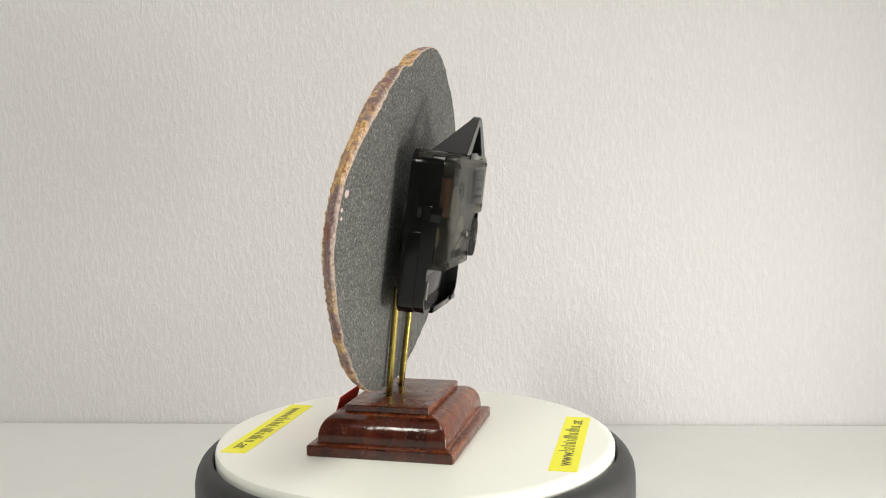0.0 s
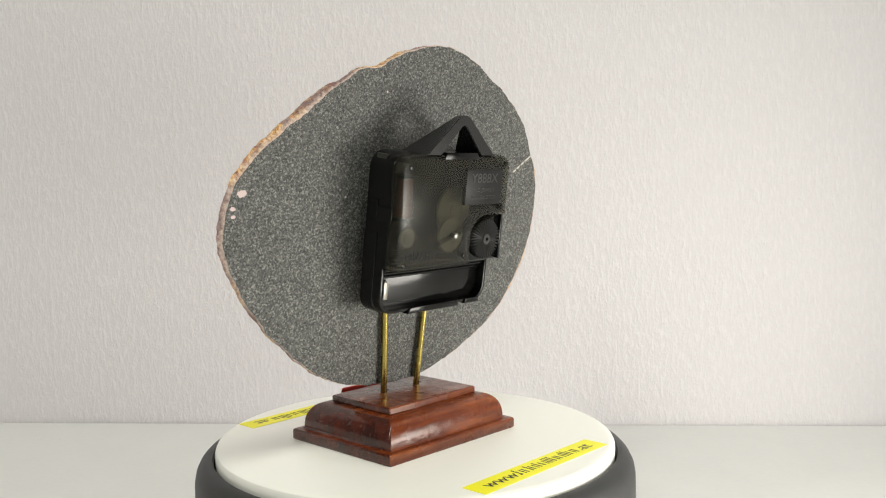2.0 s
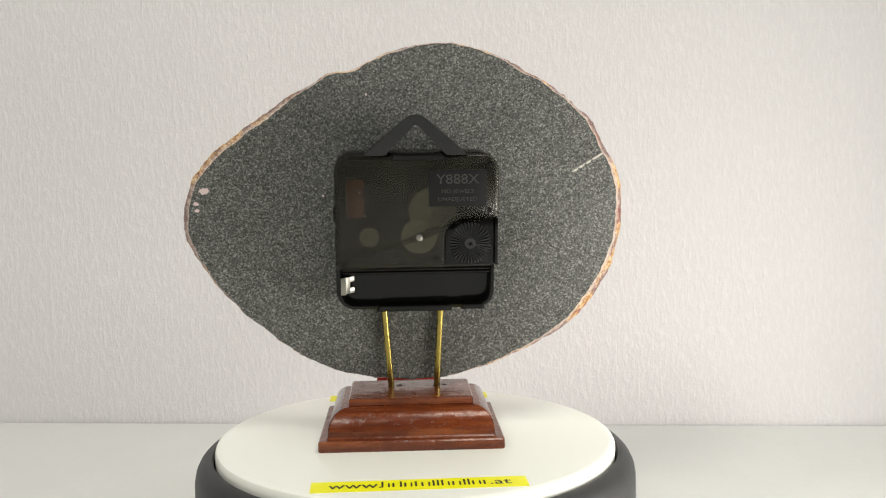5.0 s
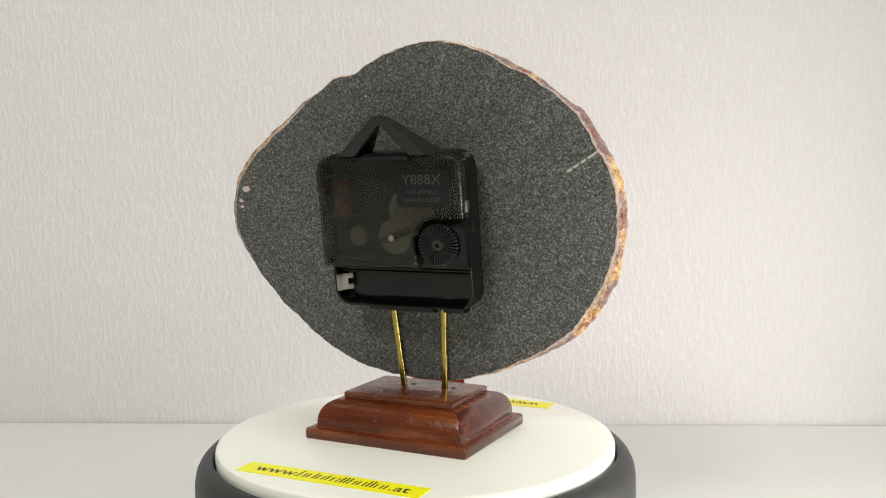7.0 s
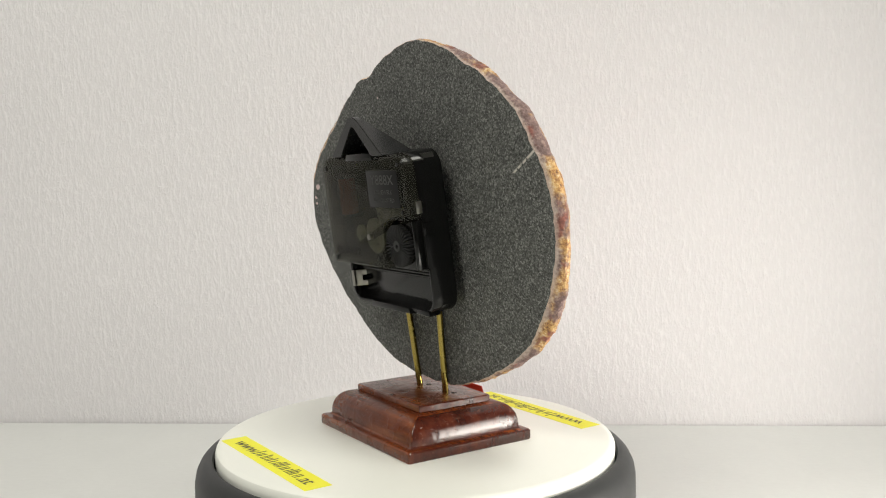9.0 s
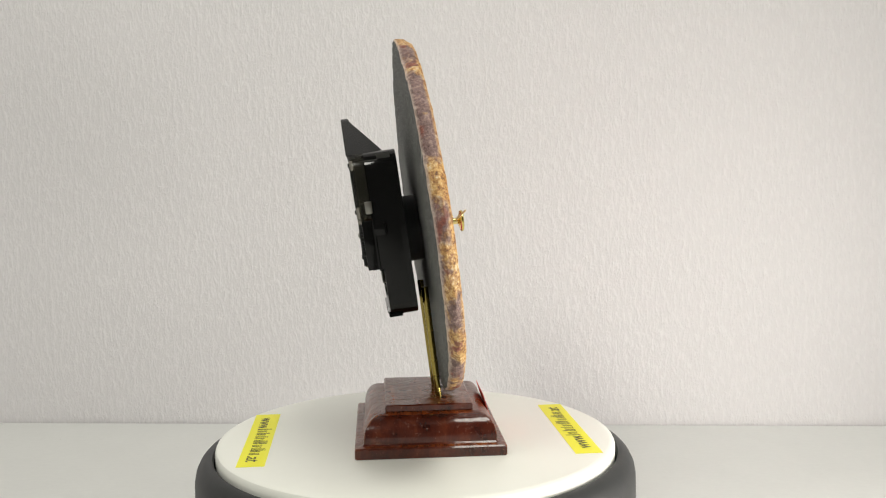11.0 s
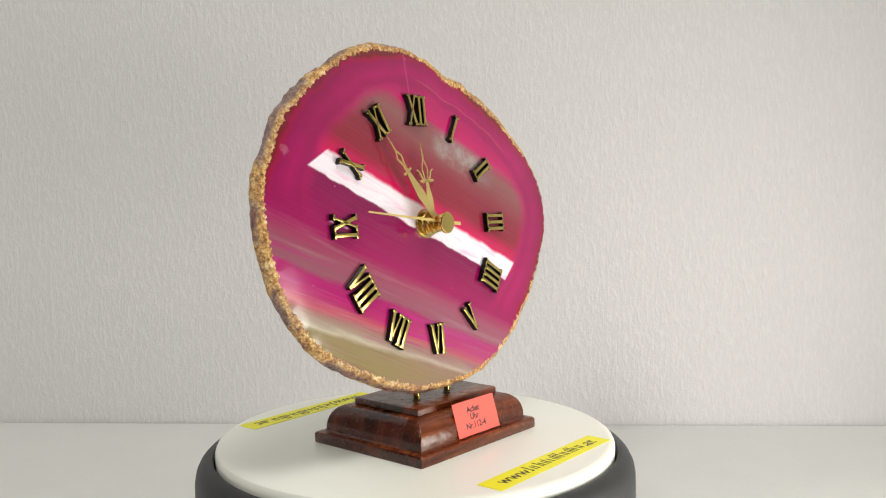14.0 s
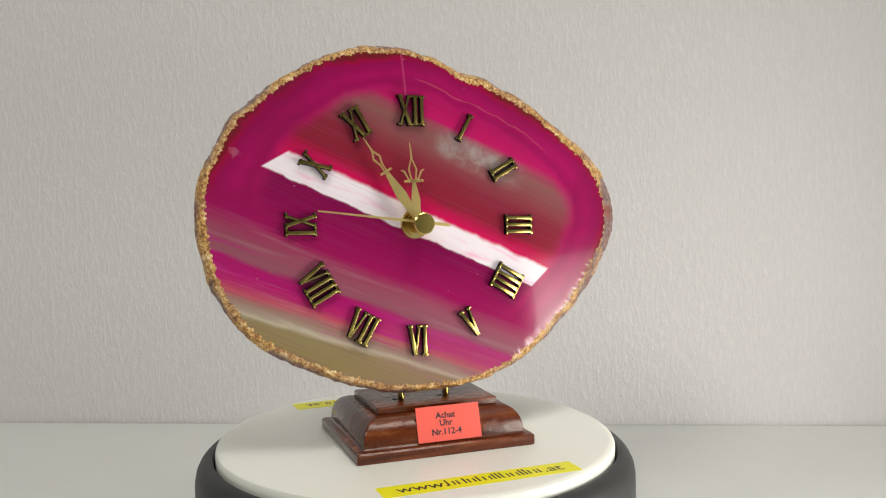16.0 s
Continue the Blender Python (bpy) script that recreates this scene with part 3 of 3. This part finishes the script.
def build_numerals():
    centre, radius = (-2.4, 72.3), 38.0
    for k, text in enumerate(("XII", "I", "II", "III", "IIII", "V", "VI", "VII", "VIII", "IX", "X", "XI")):
        bars, width = strokes(text)
        bm = bmesh.new()
        for (x0, z0, x1, z1), wd in bars:
            d = Vector((x1 - x0, z1 - z0)).normalized() * 0.5
            e = Vector((-d.y, d.x)) * wd
            a, b = Vector((x0 - width / 2, z0 - 4.5)), Vector((x1 - width / 2, z1 - 4.5))
            prism(bm, [1.13 * q for q in (a + e, a - e, b - e, b + e)], -1.8, 0.0, 0, 1, bevel=0.12)
        turn = 30 * k + 1.8
        a = radians(90 - turn)
        turn += 180 if 4 <= k <= 8 else 0
        at = pose((centre[0] + radius * math.cos(a)) * MM, -THICK * MM, (centre[1] + radius * math.sin(a)) * MM, 0, turn, 0)
        part("numeral", bm, [M["black"], M["gold"]], slice_, "black Roman numeral with gilt face", at)


build_numerals()


# hands and hub
HUB = LEAN @ pose(-2.0 * MM, -THICK * MM, 72.6 * MM, 0, 0, 0)
FACE = Matrix.Rotation(radians(90), 4, "X")       # turns z of a lathe towards the viewer (-y)


def blade(outline):
    """A flat hand along z from a half outline of (half width, height)."""
    return [(-w, z) for w, z in outline] + [(w, z) for w, z in reversed(outline)]


def build_hands():
    droop = HUB @ pose(0, 0, 0, 4.0) @ Matrix.Diagonal((1, 0.88, 1, 1))
    part("hub", lathe([(0, 0), (4.8, 0), (5.0, 0.5), (4.8, 1.2), (3.4, 1.3), (3.3, 2.6), (4.0, 2.7), (4.0, 3.2), (2.6, 3.3), (2.4, 4.8), (3.3, 4.9), (3.3, 5.3), (1.6, 5.4), (1.5, 6.9), (2.9, 7.0), (2.9, 7.3), (1.1, 7.4), (1.0, 9.2), (1.4, 9.8), (0, 9.9)], 40, m=FACE), M["brass"], clock, "brass nut and washers", droop)
    part("cap", lathe([(0, 9.2), (1.2, 9.3), (2.2, 9.9), (3.3, 10.1), (3.55, 10.5), (3.5, 11.1), (3.2, 11.35), (0, 11.4)], 40, m=FACE), M["gold"], clock, "round gilt end cap", droop)
    # hour hand
    bm = bmesh.new()
    y = (-0.15, 0.15)
    prism(bm, blade([(1.0, 0), (1.75, 9.0), (0.6, 16.0)]), *y)
    prism(bm, [(-0.9, 15.6), (-1.9, 20.5), (0, 25.5), (0, 24.3), (-1.25, 20.5), (-0.4, 15.8)], *y)
    prism(bm, [(0.9, 15.6), (1.9, 20.5), (0, 25.5), (0, 24.3), (1.25, 20.5), (0.4, 15.8)], *y)
    prism(bm, blade([(0.45, 24.6), (0.12, 31.0)]), *y)
    prism(bm, blade([(3.2, 15.6), (3.2, 16.5)]), *y)
    for s in (-1, 1):
        arc = [(s * (1.0 + 2.3 * (k / 6) ** 0.7 + (0.9 if k == 6 else 0)), 16.3 + 4.2 * k / 6) for k in range(7)]
        prism(bm, arc + [(x + s * 0.6, z - 0.25) for x, z in reversed(arc)], *y)
        arc = [(s * (1.0 + 1.7 * k / 5), 16.0 - 2.0 * (k / 5) ** 2) for k in range(6)]
        prism(bm, arc + [(x + s * 0.4, z - 0.5) for x, z in reversed(arc)], *y)
        bmesh_ball = pose(s * 3.4 * MM, 0, 16.0 * MM)
        lathe([(0, -0.6), (0.5, -0.35), (0.6, 0), (0.5, 0.35), (0, 0.6)], 10, 0, bm, bmesh_ball)
    part("hour_hand", bm, M["satin_gold"], clock, "gilt ornate hour hand", HUB @ pose(0, -4.1 * MM, 0, -3) @ pose(0, 0, 0, 0, -2.0) @ Matrix.Scale(0.87, 4))
    bm = bmesh.new()
    prism(bm, blade([(1.1, 0), (2.0, 12.0), (0.8, 21.0)]), *y)
    prism(bm, blade([(2.4, 21.2), (2.4, 22.0)]), *y)
    prism(bm, [(-0.6, 21.0), (-0.7, 24.5), (-1.7, 27.5), (0, 31.0), (0, 29.6), (-1.0, 27.5), (-0.2, 25.0), (-0.2, 21.0)], *y)
    prism(bm, [(0.6, 21.0), (0.7, 24.5), (1.7, 27.5), (0, 31.0), (0, 29.6), (1.0, 27.5), (0.2, 25.0), (0.2, 21.0)], *y)
    prism(bm, blade([(0.4, 30.2), (0.12, 36.0)]), *y)
    part("minute_hand", bm, M["satin_gold"], clock, "gilt ornate minute hand", HUB @ pose(0, -5.8 * MM, 0, -6) @ pose(0, 0, 0, 0, -30.5) @ Matrix.Scale(0.92, 4))
    bm = bmesh.new()
    prism(bm, blade([(0.55, -9.5), (0.55, -4), (0.45, 0), (0.22, 34.5)]), *y)
    part("second_hand", bm, M["satin_gold"], clock, "thin gilt second hand", HUB @ pose(0, -7.6 * MM, 0, -1) @ pose(0, 0, 0, 0, -82.4))


build_hands()


# the movement on the back
def inset(pts, d):
    """The closed outline pts, which runs against the clock, moved inwards by d."""
    out, n = [], len(pts)
    for k in range(n):
        a, b, c = Vector(pts[k - 1]), Vector(pts[k]), Vector(pts[(k + 1) % n])
        u, v = (b - a).normalized(), (c - b).normalized()
        p, q = Vector((-u.y, u.x)), Vector((-v.y, v.x))
        h = p + q
        out.append(tuple(b + h * (d / max(0.5, h.length_squared / 2))))
    return out


def loops(bm, rows):
    """Joins closed loops of points (x, y, z in millimetres) by faces, and closes the last one."""
    made = [[bm.verts.new((x * MM, y * MM, z * MM)) for x, y, z in row] for row in rows]
    n = len(made[0])
    for a, b in zip(made, made[1:]):
        for k in range(n):
            bm.faces.new((a[k], a[(k + 1) % n], b[(k + 1) % n], b[k]))
    bm.faces.new(made[-1])
    return made


def disc(bm, x, y, z, profile, steps=32):
    """A turned piece whose axis points away from the slice's back."""
    lathe(profile, steps, 0, bm, pose(x * MM, y * MM, z * MM) @ Matrix.Rotation(radians(-90), 4, "X"))


def toothed(bm, x, y, z, radius, teeth, thick):
    """A flat gear wheel."""
    n = teeth * 4
    pts = [((radius - (0.5 if k % 4 > 1 else 0)) * math.cos(2 * math.pi * k / n), (radius - (0.5 if k % 4 > 1 else 0)) * math.sin(2 * math.pi * k / n)) for k in range(n)]
    prism(bm, [(x + a, z + b) for a, b in pts], y + thick, y)
    disc(bm, x, y + thick, z, [(1.9, -0.1), (1.9, 0.25), (1.5, 0.4), (0, 0.4)], 24)
    disc(bm, x, y + thick, z, [(radius * 0.62, -0.1), (radius * 0.62, 0.12), (radius * 0.54, 0.12), (radius * 0.54, -0.1)], 32)


def build_movement():
    at = LEAN @ pose(-0.3 * MM, 2.2 * MM, 2.3 * MM)
    X0, X1, Z0, Z1, SPLIT = -25.9, 25.7, 44.7, 96.5, 60.0
    outer, inner = rounded(X0, X1, Z0, Z1, 5.6, 6), rounded(X0 + 1.2, X1 - 1.2, Z0 + 1.2, Z1 - 1.2, 4.4, 6)
    # housing: a base plate, a high wall round the works, a lower wall round the open battery bay
    bm = bmesh.new()
    prism(bm, outer, 5.0, 3.0)
    move = part("movement", bm, M["black"], clock, "black quartz clock movement with empty battery bay", at)
    for name, pick, top in (("works_wall", slice(14, 28), 13.2), ("bay_wall", slice(0, 14), 11.8)):
        o, i = outer[pick], inner[pick]
        lead, tail = ((X1, SPLIT), (X0, SPLIT)) if pick.start else ((X0, SPLIT), (X1, SPLIT))
        shift = 1.2 if pick.start else -1.2
        bm = bmesh.new()
        prism(bm, [lead] + o + [tail] + [(tail[0] + shift, SPLIT)] + i[::-1] + [(lead[0] - shift, SPLIT)], top, 4.9, bevel=0.25)
        part(name, bm, M["black"], move)
    bm = bmesh.new()
    prism(bm, rounded(X0 + 0.1, X1 + 0.5, Z0 - 0.2, 71.0, (5.6, 5.6, 0.6, 0.6)), 8.6, 3.2, bevel=0.3)
    part("skirt", bm, M["black"], move)
    # the floor of the works and the wall between works and bay
    bm = bmesh.new()
    add_box(bm, X0 + 1.0, X1 - 1.0, 4.8, 9.0, SPLIT + 0.4, Z1 - 1.0)
    add_box(bm, X0 + 1.0, X1 - 1.0, 4.8, 13.1, SPLIT - 0.6, SPLIT + 0.7)
    part("works_floor", bm, M["works"], move)
    # lip of the bay, side clips
    for outline, y0, y1 in (([(-12, 43.9), (13, 43.9), (12, 45.9), (-11, 45.9)], 12.5, 8.0), ([(-23, 44.2), (-15, 44.2), (-15.6, 45.9), (-22.4, 45.9)], 12.3, 8.0)):
        bm = bmesh.new()
        prism(bm, outline, y0, y1, bevel=0.2)
        part("bay_lip", bm, M["black"], move)
    for x0, x1, y0, y1, z0, z1 in ((25.5, 26.3, 8.4, 14.6, 74.6, 79.4), (25.5, 26.1, 5.0, 8.2, 75.5, 81.5), (-26.6, -25.8, 9.0, 13.0, 70.5, 74.5)):
        bm = bmesh.new()
        add_box(bm, x0, x1, y0, y1, z0, z1, 0.25)
        part("side_clip", bm, M["black"], move)
    bm = bmesh.new()
    add_box(bm, -26.9, -25.7, 12.6, 14.8, 77.6, 81.4, 0.25)
    part("crystal", bm, M["steel"], move, "small metal crystal can")
    # works under the cover: coil on its core, gears, pivots
    bm = bmesh.new()
    rod(bm, (19.3, 12.2, 76.0), (19.3, 12.2, 88.6), 2.9, steps=28)
    coil = part("coil", bm, M["copper"], move, "copper wire coil seen through the cover")
    for z in (75.0, 88.4):
        bm = bmesh.new()
        add_box(bm, 15.8, 22.8, 9.2, 15.2, z, z + 1.1, 0.2)
        part("coil_flange", bm, M["matt"], coil)
    for x, y, z, r, teeth, name in ((-1.1, 14.6, 69.7, 5.9, 44, "centre_gear"), (-5.8, 11.0, 77.2, 8.0, 56, "minute_gear"), (15.0, 10.6, 68.8, 3.4, 24, "rotor_gear")):
        bm = bmesh.new()
        toothed(bm, x, y, z, r, teeth, 0.9)
        part(name, bm, M["white_gear"], move, "pale plastic gear under the cover")
    for x, z in ((15.6, 70.0), (7.6, 69.4), (-2.6, 67.0), (-5.8, 77.2), (-4.2, 72.4)):
        bm = bmesh.new()
        disc(bm, x, 15.4, z, [(0, 0), (0.45, 0), (0.4, 0.5), (0, 0.6)], 12)
        part("pivot", bm, M["steel"], move)
    bm = bmesh.new()
    disc(bm, -1.1, 15.4, 69.7, [(1.0, 0), (1.0, 2.6), (0.5, 2.9), (0, 2.9)], 18)
    part("spindle", bm, M["steel"], move)
    # added dark strips that stop light passing through the cover's edges
    bm = bmesh.new()
    add_box(bm, -25.2, -23.8, 8.8, 16.2, 76.6, 94.0, 0.2)
    add_box(bm, -22.0, 21.0, 8.8, 15.9, 93.2, 94.8, 0.2)
    add_box(bm, -9.0, 23.0, 8.8, 15.5, 60.8, 62.0, 0.2)
    part("added_light_stop", bm, M["works"], move)
    # clear smoked cover with a cut-out corner for the setting knob
    arc = [(-16.6 + 7.4 * math.cos(radians(a)), 68.6 + 7.2 * math.sin(radians(a))) for a in range(0, 91, 15)]
    edge = [(-9.2, 59.6), (25.6 - 0.5, 59.6), (25.6, 60.1)] + rounded(-26.6, 25.6, 59.6, 96.3, 5.0, 6)[14:] + [(-26.6, 76.2), (-26.2, 75.8)] + arc[::-1]
    bm = bmesh.new()
    rows = [[(x, y, z) for x, z in inset(edge, d)] for d, y in ((1.0, 16.6), (1.0, 13.25), (0.0, 13.25), (0.0, 16.9), (0.25, 17.4), (0.75, 17.7))]
    made = loops(bm, rows)
    bm.faces.new(made[0][::-1])
    part("cover", bm, M["smoky"], move, "smoked clear plastic cover")
    bm = bmesh.new()
    prism(bm, [(-9.6, 94.7), (7.6, 94.7), (6.4, 97.0), (-8.4, 97.0)], 17.95, 13.4, bevel=0.15)
    part("top_lip", bm, M["black"], move)
    # recessed plate with raised letters
    bm = bmesh.new()
    writing = Matrix.Rotation(radians(180), 4, "Z") @ Matrix.Rotation(radians(90), 4, "X")
    add_box(bm, -22.6, -4.2, 16.3, 17.76, 79.8, 91.5, 0.08)
    for text, size, x, z, wide in (("Y888X", 4.4, -13.4, 88.4, 1.1), ("NO JEWELS", 1.7, -13.4, 84.6, 1.2), ("UNADJUSTED", 1.7, -13.4, 82.1, 1.2)):
        letters(bm, text, size, pose(x * MM, 17.80 * MM, z * MM) @ writing @ Matrix.Diagonal((wide, 1, 1, 1)), 1, 0.06)
    part("type_plate", bm, [M["panel"], M["raised"]], move, "moulded type plate with raised letters")
    bm = bmesh.new()
    letters(bm, "QUARTZ", 3.7, pose(13.6 * MM, 17.72 * MM, 64.2 * MM) @ writing @ Matrix.Diagonal((1.12, 1, 1, 1)), 0, 0.06)
    letters(bm, "C E", 3.2, pose(16.6 * MM, 17.72 * MM, 84.6 * MM) @ writing, 0, 0.06)
    disc(bm, 14.6, 17.62, 84.6, [(2.5, 0), (2.5, 0.14), (2.75, 0.14), (2.75, 0)], 40)
    part("moulded_writing", bm, M["relief"], move)
    for x, z in ((22.4, 92.3), (-23.9, 93.2), (-23.7, 78.5), (22.6, 61.6), (-6.2, 62.8)):
        bm = bmesh.new()
        disc(bm, x, 17.6, z, [(0, 0), (0.75, 0), (0.7, 0.45), (0.3, 0.55), (0, 0.5)], 14)
        part("rivet", bm, M["black"], move)
    # setting knob in its recess
    bm = bmesh.new()
    prism(bm, [(-26.5, 60.1), (-9.4, 60.1)] + [(x, z - 0.1) for x, z in arc] + [(-26.5, 75.6)], 15.3, 12.8, bevel=0.25)
    add_box(bm, -26.5, -25.6, 13.2, 16.6, 60.2, 75.6, 0.2)
    part("knob_housing", bm, M["black"], move)
    bm = bmesh.new()
    knob_at = pose(-17.4 * MM, 15.2 * MM, 67.6 * MM) @ Matrix.Rotation(radians(-90), 4, "X")
    N = 144
    rows = []
    for radius, low_z, high_z in ((6.2, 0.0, 0.0), (6.3, 0.3, 0.3), (6.4, 0.9, 2.2), (6.2, 1.1, 2.5), (4.0, 1.4, 2.4), (1.9, 1.9, 2.3), (1.7, 2.6, 2.6), (0.7, 2.6, 2.6), (0.6, 1.5, 1.5)):
        row = []
        for k in range(N):
            a, up = 2 * math.pi * k / N, k % 4 in (1, 2)
            rr = radius + (0.4 if up and radius > 6.1 else 0)
            row.append(bm.verts.new((rr * math.cos(a) * MM, rr * math.sin(a) * MM, (high_z if up else low_z) * MM)))
        rows.append(row)
    for a, b in zip(rows, rows[1:]):
        for k in range(N):
            bm.faces.new((a[k], a[(k + 1) % N], b[(k + 1) % N], b[k]))
    bm.faces.new(rows[0][::-1]), bm.faces.new(rows[-1])
    bmesh.ops.transform(bm, matrix=knob_at, verts=bm.verts[:])
    part("setting_knob", bm, M["matt"], move, "black ribbed setting knob")
    # hanger: a bent band with a round apex, deep at its feet
    bm = bmesh.new()
    top = [(-0.2 + 4.4 * math.cos(radians(a)), 105.5 + 3.4 * math.sin(radians(a))) for a in range(35, 146, 22)]
    low = [(-0.2 + 1.2 * math.cos(radians(a)), 104.6 + 1.1 * math.sin(radians(a))) for a in range(35, 146, 22)]
    outer = [(16.2, 96.2)] + sorted(top, key=lambda p: -p[0]) + [(-16.6, 96.2)]
    inner = [(9.6, 96.2)] + sorted(low, key=lambda p: -p[0]) + [(-9.9, 96.2)]
    deep = [12.0] + [3.0, 2.6, 2.5, 2.5, 2.6, 3.0] + [12.0]
    rows = []
    for (x0, z0), (x1, z1), d in zip(outer, inner, deep):
        rows.append([bm.verts.new((x * MM, y * MM, z * MM)) for x, z, y in ((x0, z0, 18.3), (x1, z1, 18.3), (x1, z1, 18.3 - d), (x0, z0, 18.3 - d))])
    for a, b in zip(rows, rows[1:]):
        for k in range(4):
            bm.faces.new((a[k], a[(k + 1) % 4], b[(k + 1) % 4], b[k]))
    bm.faces.new(rows[0]), bm.faces.new(rows[-1][::-1])
    bmesh.ops.bevel(bm, geom=bm.edges[:], offset=0.22 * MM, segments=2, affect="EDGES", clamp_overlap=True)
    part("hanging_loop", bm, M["satin"], move, "satin black hanging loop")
    # rubber washer against the slice
    part("washer", lathe([(0, -2.2), (11, -2.2), (11, 3.8), (0, 3.8)], 40, m=pose(-1.1 * MM, 0, 69.7 * MM) @ Matrix.Rotation(radians(-90), 4, "X")), M["matt"], move, "black rubber washer")
    fork = pose(24.2 * MM, 11.9 * MM, 49.8 * MM, 0, 0, 222)
    # battery bay: fork contact on one wall, two studs on the other, cradle ribs, raised writing
    bm = bmesh.new()
    add_box(bm, 0.0, 3.4, -0.2, 0.2, 0.0, 5.6, 0.1, 0, 2, fork)
    for z in (0.0, 3.8):
        add_box(bm, 3.2, 6.4, -0.2, 0.2, z, z + 1.8, 0.1, 0, 2, fork)
    add_box(bm, 22.9, 24.6, 11.9, 12.3, 49.8, 55.4, 0.12)
    part("contact_spring", bm, M["steel"], move, "nickel battery contact")
    for z in (55.4, 51.8):
        bm = bmesh.new()
        lathe([(0, 0), (1.0, 0), (0.9, 0.5), (0, 0.9)], 16, 0, bm, pose(-25.7 * MM, 10.6 * MM, z * MM) @ Matrix.Rotation(radians(90), 4, "Y"))
        part("terminal", bm, M["steel"], move)
    bm = bmesh.new()
    for z, y, r in ((59.0, 11.2, 0.55), (57.8, 10.2, 0.6), (56.4, 9.0, 0.6)):
        rod(bm, (-25.4, y, z), (24.2, y, z), r, steps=12)
    curve = [(5.0 + 2.6 * math.sin(math.pi * k / 12), 47.0 + 10.5 * k / 12) for k in range(13)]
    t = bmesh.new()
    strip = [[t.verts.new((x * MM, y * MM, z * MM)) for x in (-25.4, 24.4)] for y, z in curve]
    back = [[t.verts.new((x * MM, 4.6 * MM, z * MM)) for x in (-25.4, 24.4)] for y, z in curve]
    for a, b, c, d in zip(strip, strip[1:], back, back[1:]):
        t.faces.new((a[0], a[1], b[1], b[0])), t.faces.new((c[0], d[0], d[1], c[1]))
        t.faces.new((a[0], b[0], d[0], c[0])), t.faces.new((a[1], c[1], d[1], b[1]))
    merge(bm, t)
    for x in (-14, 12):
        prism(bm, [(x, 47.6), (x + 0.7, 47.6), (x + 5.0, 52), (x + 4.3, 52)], 7.9, 5.0)
    disc(bm, 15.5, 7.0, 51.0, [(0, 0), (1.1, 0), (1.0, 0.9), (0, 0.9)], 16)
    part("bay_lining", bm, M["black"], move)
    bm = bmesh.new()
    letters(bm, "1.5V", 2.2, pose(3 * MM, 6.75 * MM, 55.2 * MM) @ writing, 0, 0.1)
    letters(bm, "ABS", 2.2, pose(3.0 * MM, 7.65 * MM, 51.6 * MM) @ writing, 0, 0.1)
    part("bay_writing", bm, M["relief"], move)
    return move


build_movement()


# the wooden foot
def build_foot():
    cx, cy = 1.7, -3.6
    bm = bmesh.new()
    # half sizes and heights from the plinth over the ogee up to the top board
    levels = [(30.0, 23.9, 0.0), (30.2, 24.1, 0.4), (30.2, 24.1, 3.0), (29.8, 23.7, 3.5), (27.9, 21.8, 3.7), (27.4, 21.3, 4.2)]
    for k in range(1, 11):
        a = radians(90 * k / 10)
        out, up = 6.6 * (1 - math.cos(a) ** 0.86), 8.4 * math.sin(a) ** 0.86
        levels.append((27.4 - out, 21.3 - out, 4.2 + up))
    levels += [(20.3, 13.9, 12.65), (20.8, 14.2, 12.8), (20.8, 14.2, 14.5), (20.4, 13.8, 14.85), (19.8, 13.2, 14.9)]
    rows = []
    for hx, hy, z in levels:
        row = []
        for x, y in rounded(-hx, hx, -hy, hy, 0.7, 3):
            row.append(bm.verts.new(((cx + x) * MM, (cy + y) * MM, z * MM)))
        rows.append(row)
    n = len(rows[0])
    for a, b in zip(rows, rows[1:]):
        for k in range(n):
            bm.faces.new((a[k], a[(k + 1) % n], b[(k + 1) % n], b[k]))
    bm.faces.new(rows[-1])
    bm.faces.new(rows[0][::-1])
    bm.normal_update()
    for f in bm.faces:
        if abs(f.normal.x) > abs(f.normal.y) and f.normal.z < 0.93:
            f.material_index = 1
    foot = part("foot", bm, [M["wood"], M["chipped"]], clock, "stepped varnished mahogany foot", pose(0, 0, 0, 0, 0, -1.15), 28)
    # flat black discs for the shade in the drilled holes, pins
    for x, top in ((-7.6, -10.3), (8.1, 11.6)):
        for dx, dy in ((0.5, 0.2), (-2.6, -1.5)):
            part("pin_hole_shade", lathe([(0, 0.0), (1.0, 0.0), (1.0, 0.05), (0, 0.05)], 20, m=pose((x + dx) * MM, (-7.4 + dy) * MM, 14.88 * MM)), M["relief"], foot)
        bm = bmesh.new()
        rod(bm, (x, -7.4, 13.5), (x + (top - x) * 0.78, -2.9, 52), 1.1)
        part("support_pin", bm, M["aged_brass"], clock, "brass support rod")
    # the red tag on the front slope
    bm = bmesh.new()
    add_box(bm, -10.8, 10.8, -0.12, 0.0, -5.6, 5.6, 0.0)
    face = Matrix.Rotation(radians(90), 4, "X")
    for text, z in (("Achat", 2.5), ("Uhr", 0.1), ("Nr.112-4", -2.7)):
        letters(bm, text, 2.75, pose(-1.0 * MM, -0.15 * MM, z * MM) @ face, 1, 0.0, 0.08)
    part("price_tag", bm, [M["salmon"], M["ink"]], foot, "salmon red paper tag with black print", pose(3.0 * MM, -23.95 * MM, 9.5 * MM, -16.5, 0, 0))


build_foot()


def motions():
    times = [0.5 * k for k in range(33)]
    walk(clock, [(t, pose(0, 0, TOP, 0, 0, TURN0 + SPEED * t)) for t in times])
    walk(plate, [(t, pose(0, 0, TOP, 0, 0, TURN0 + SPEED * t)) for t in times])


motions()
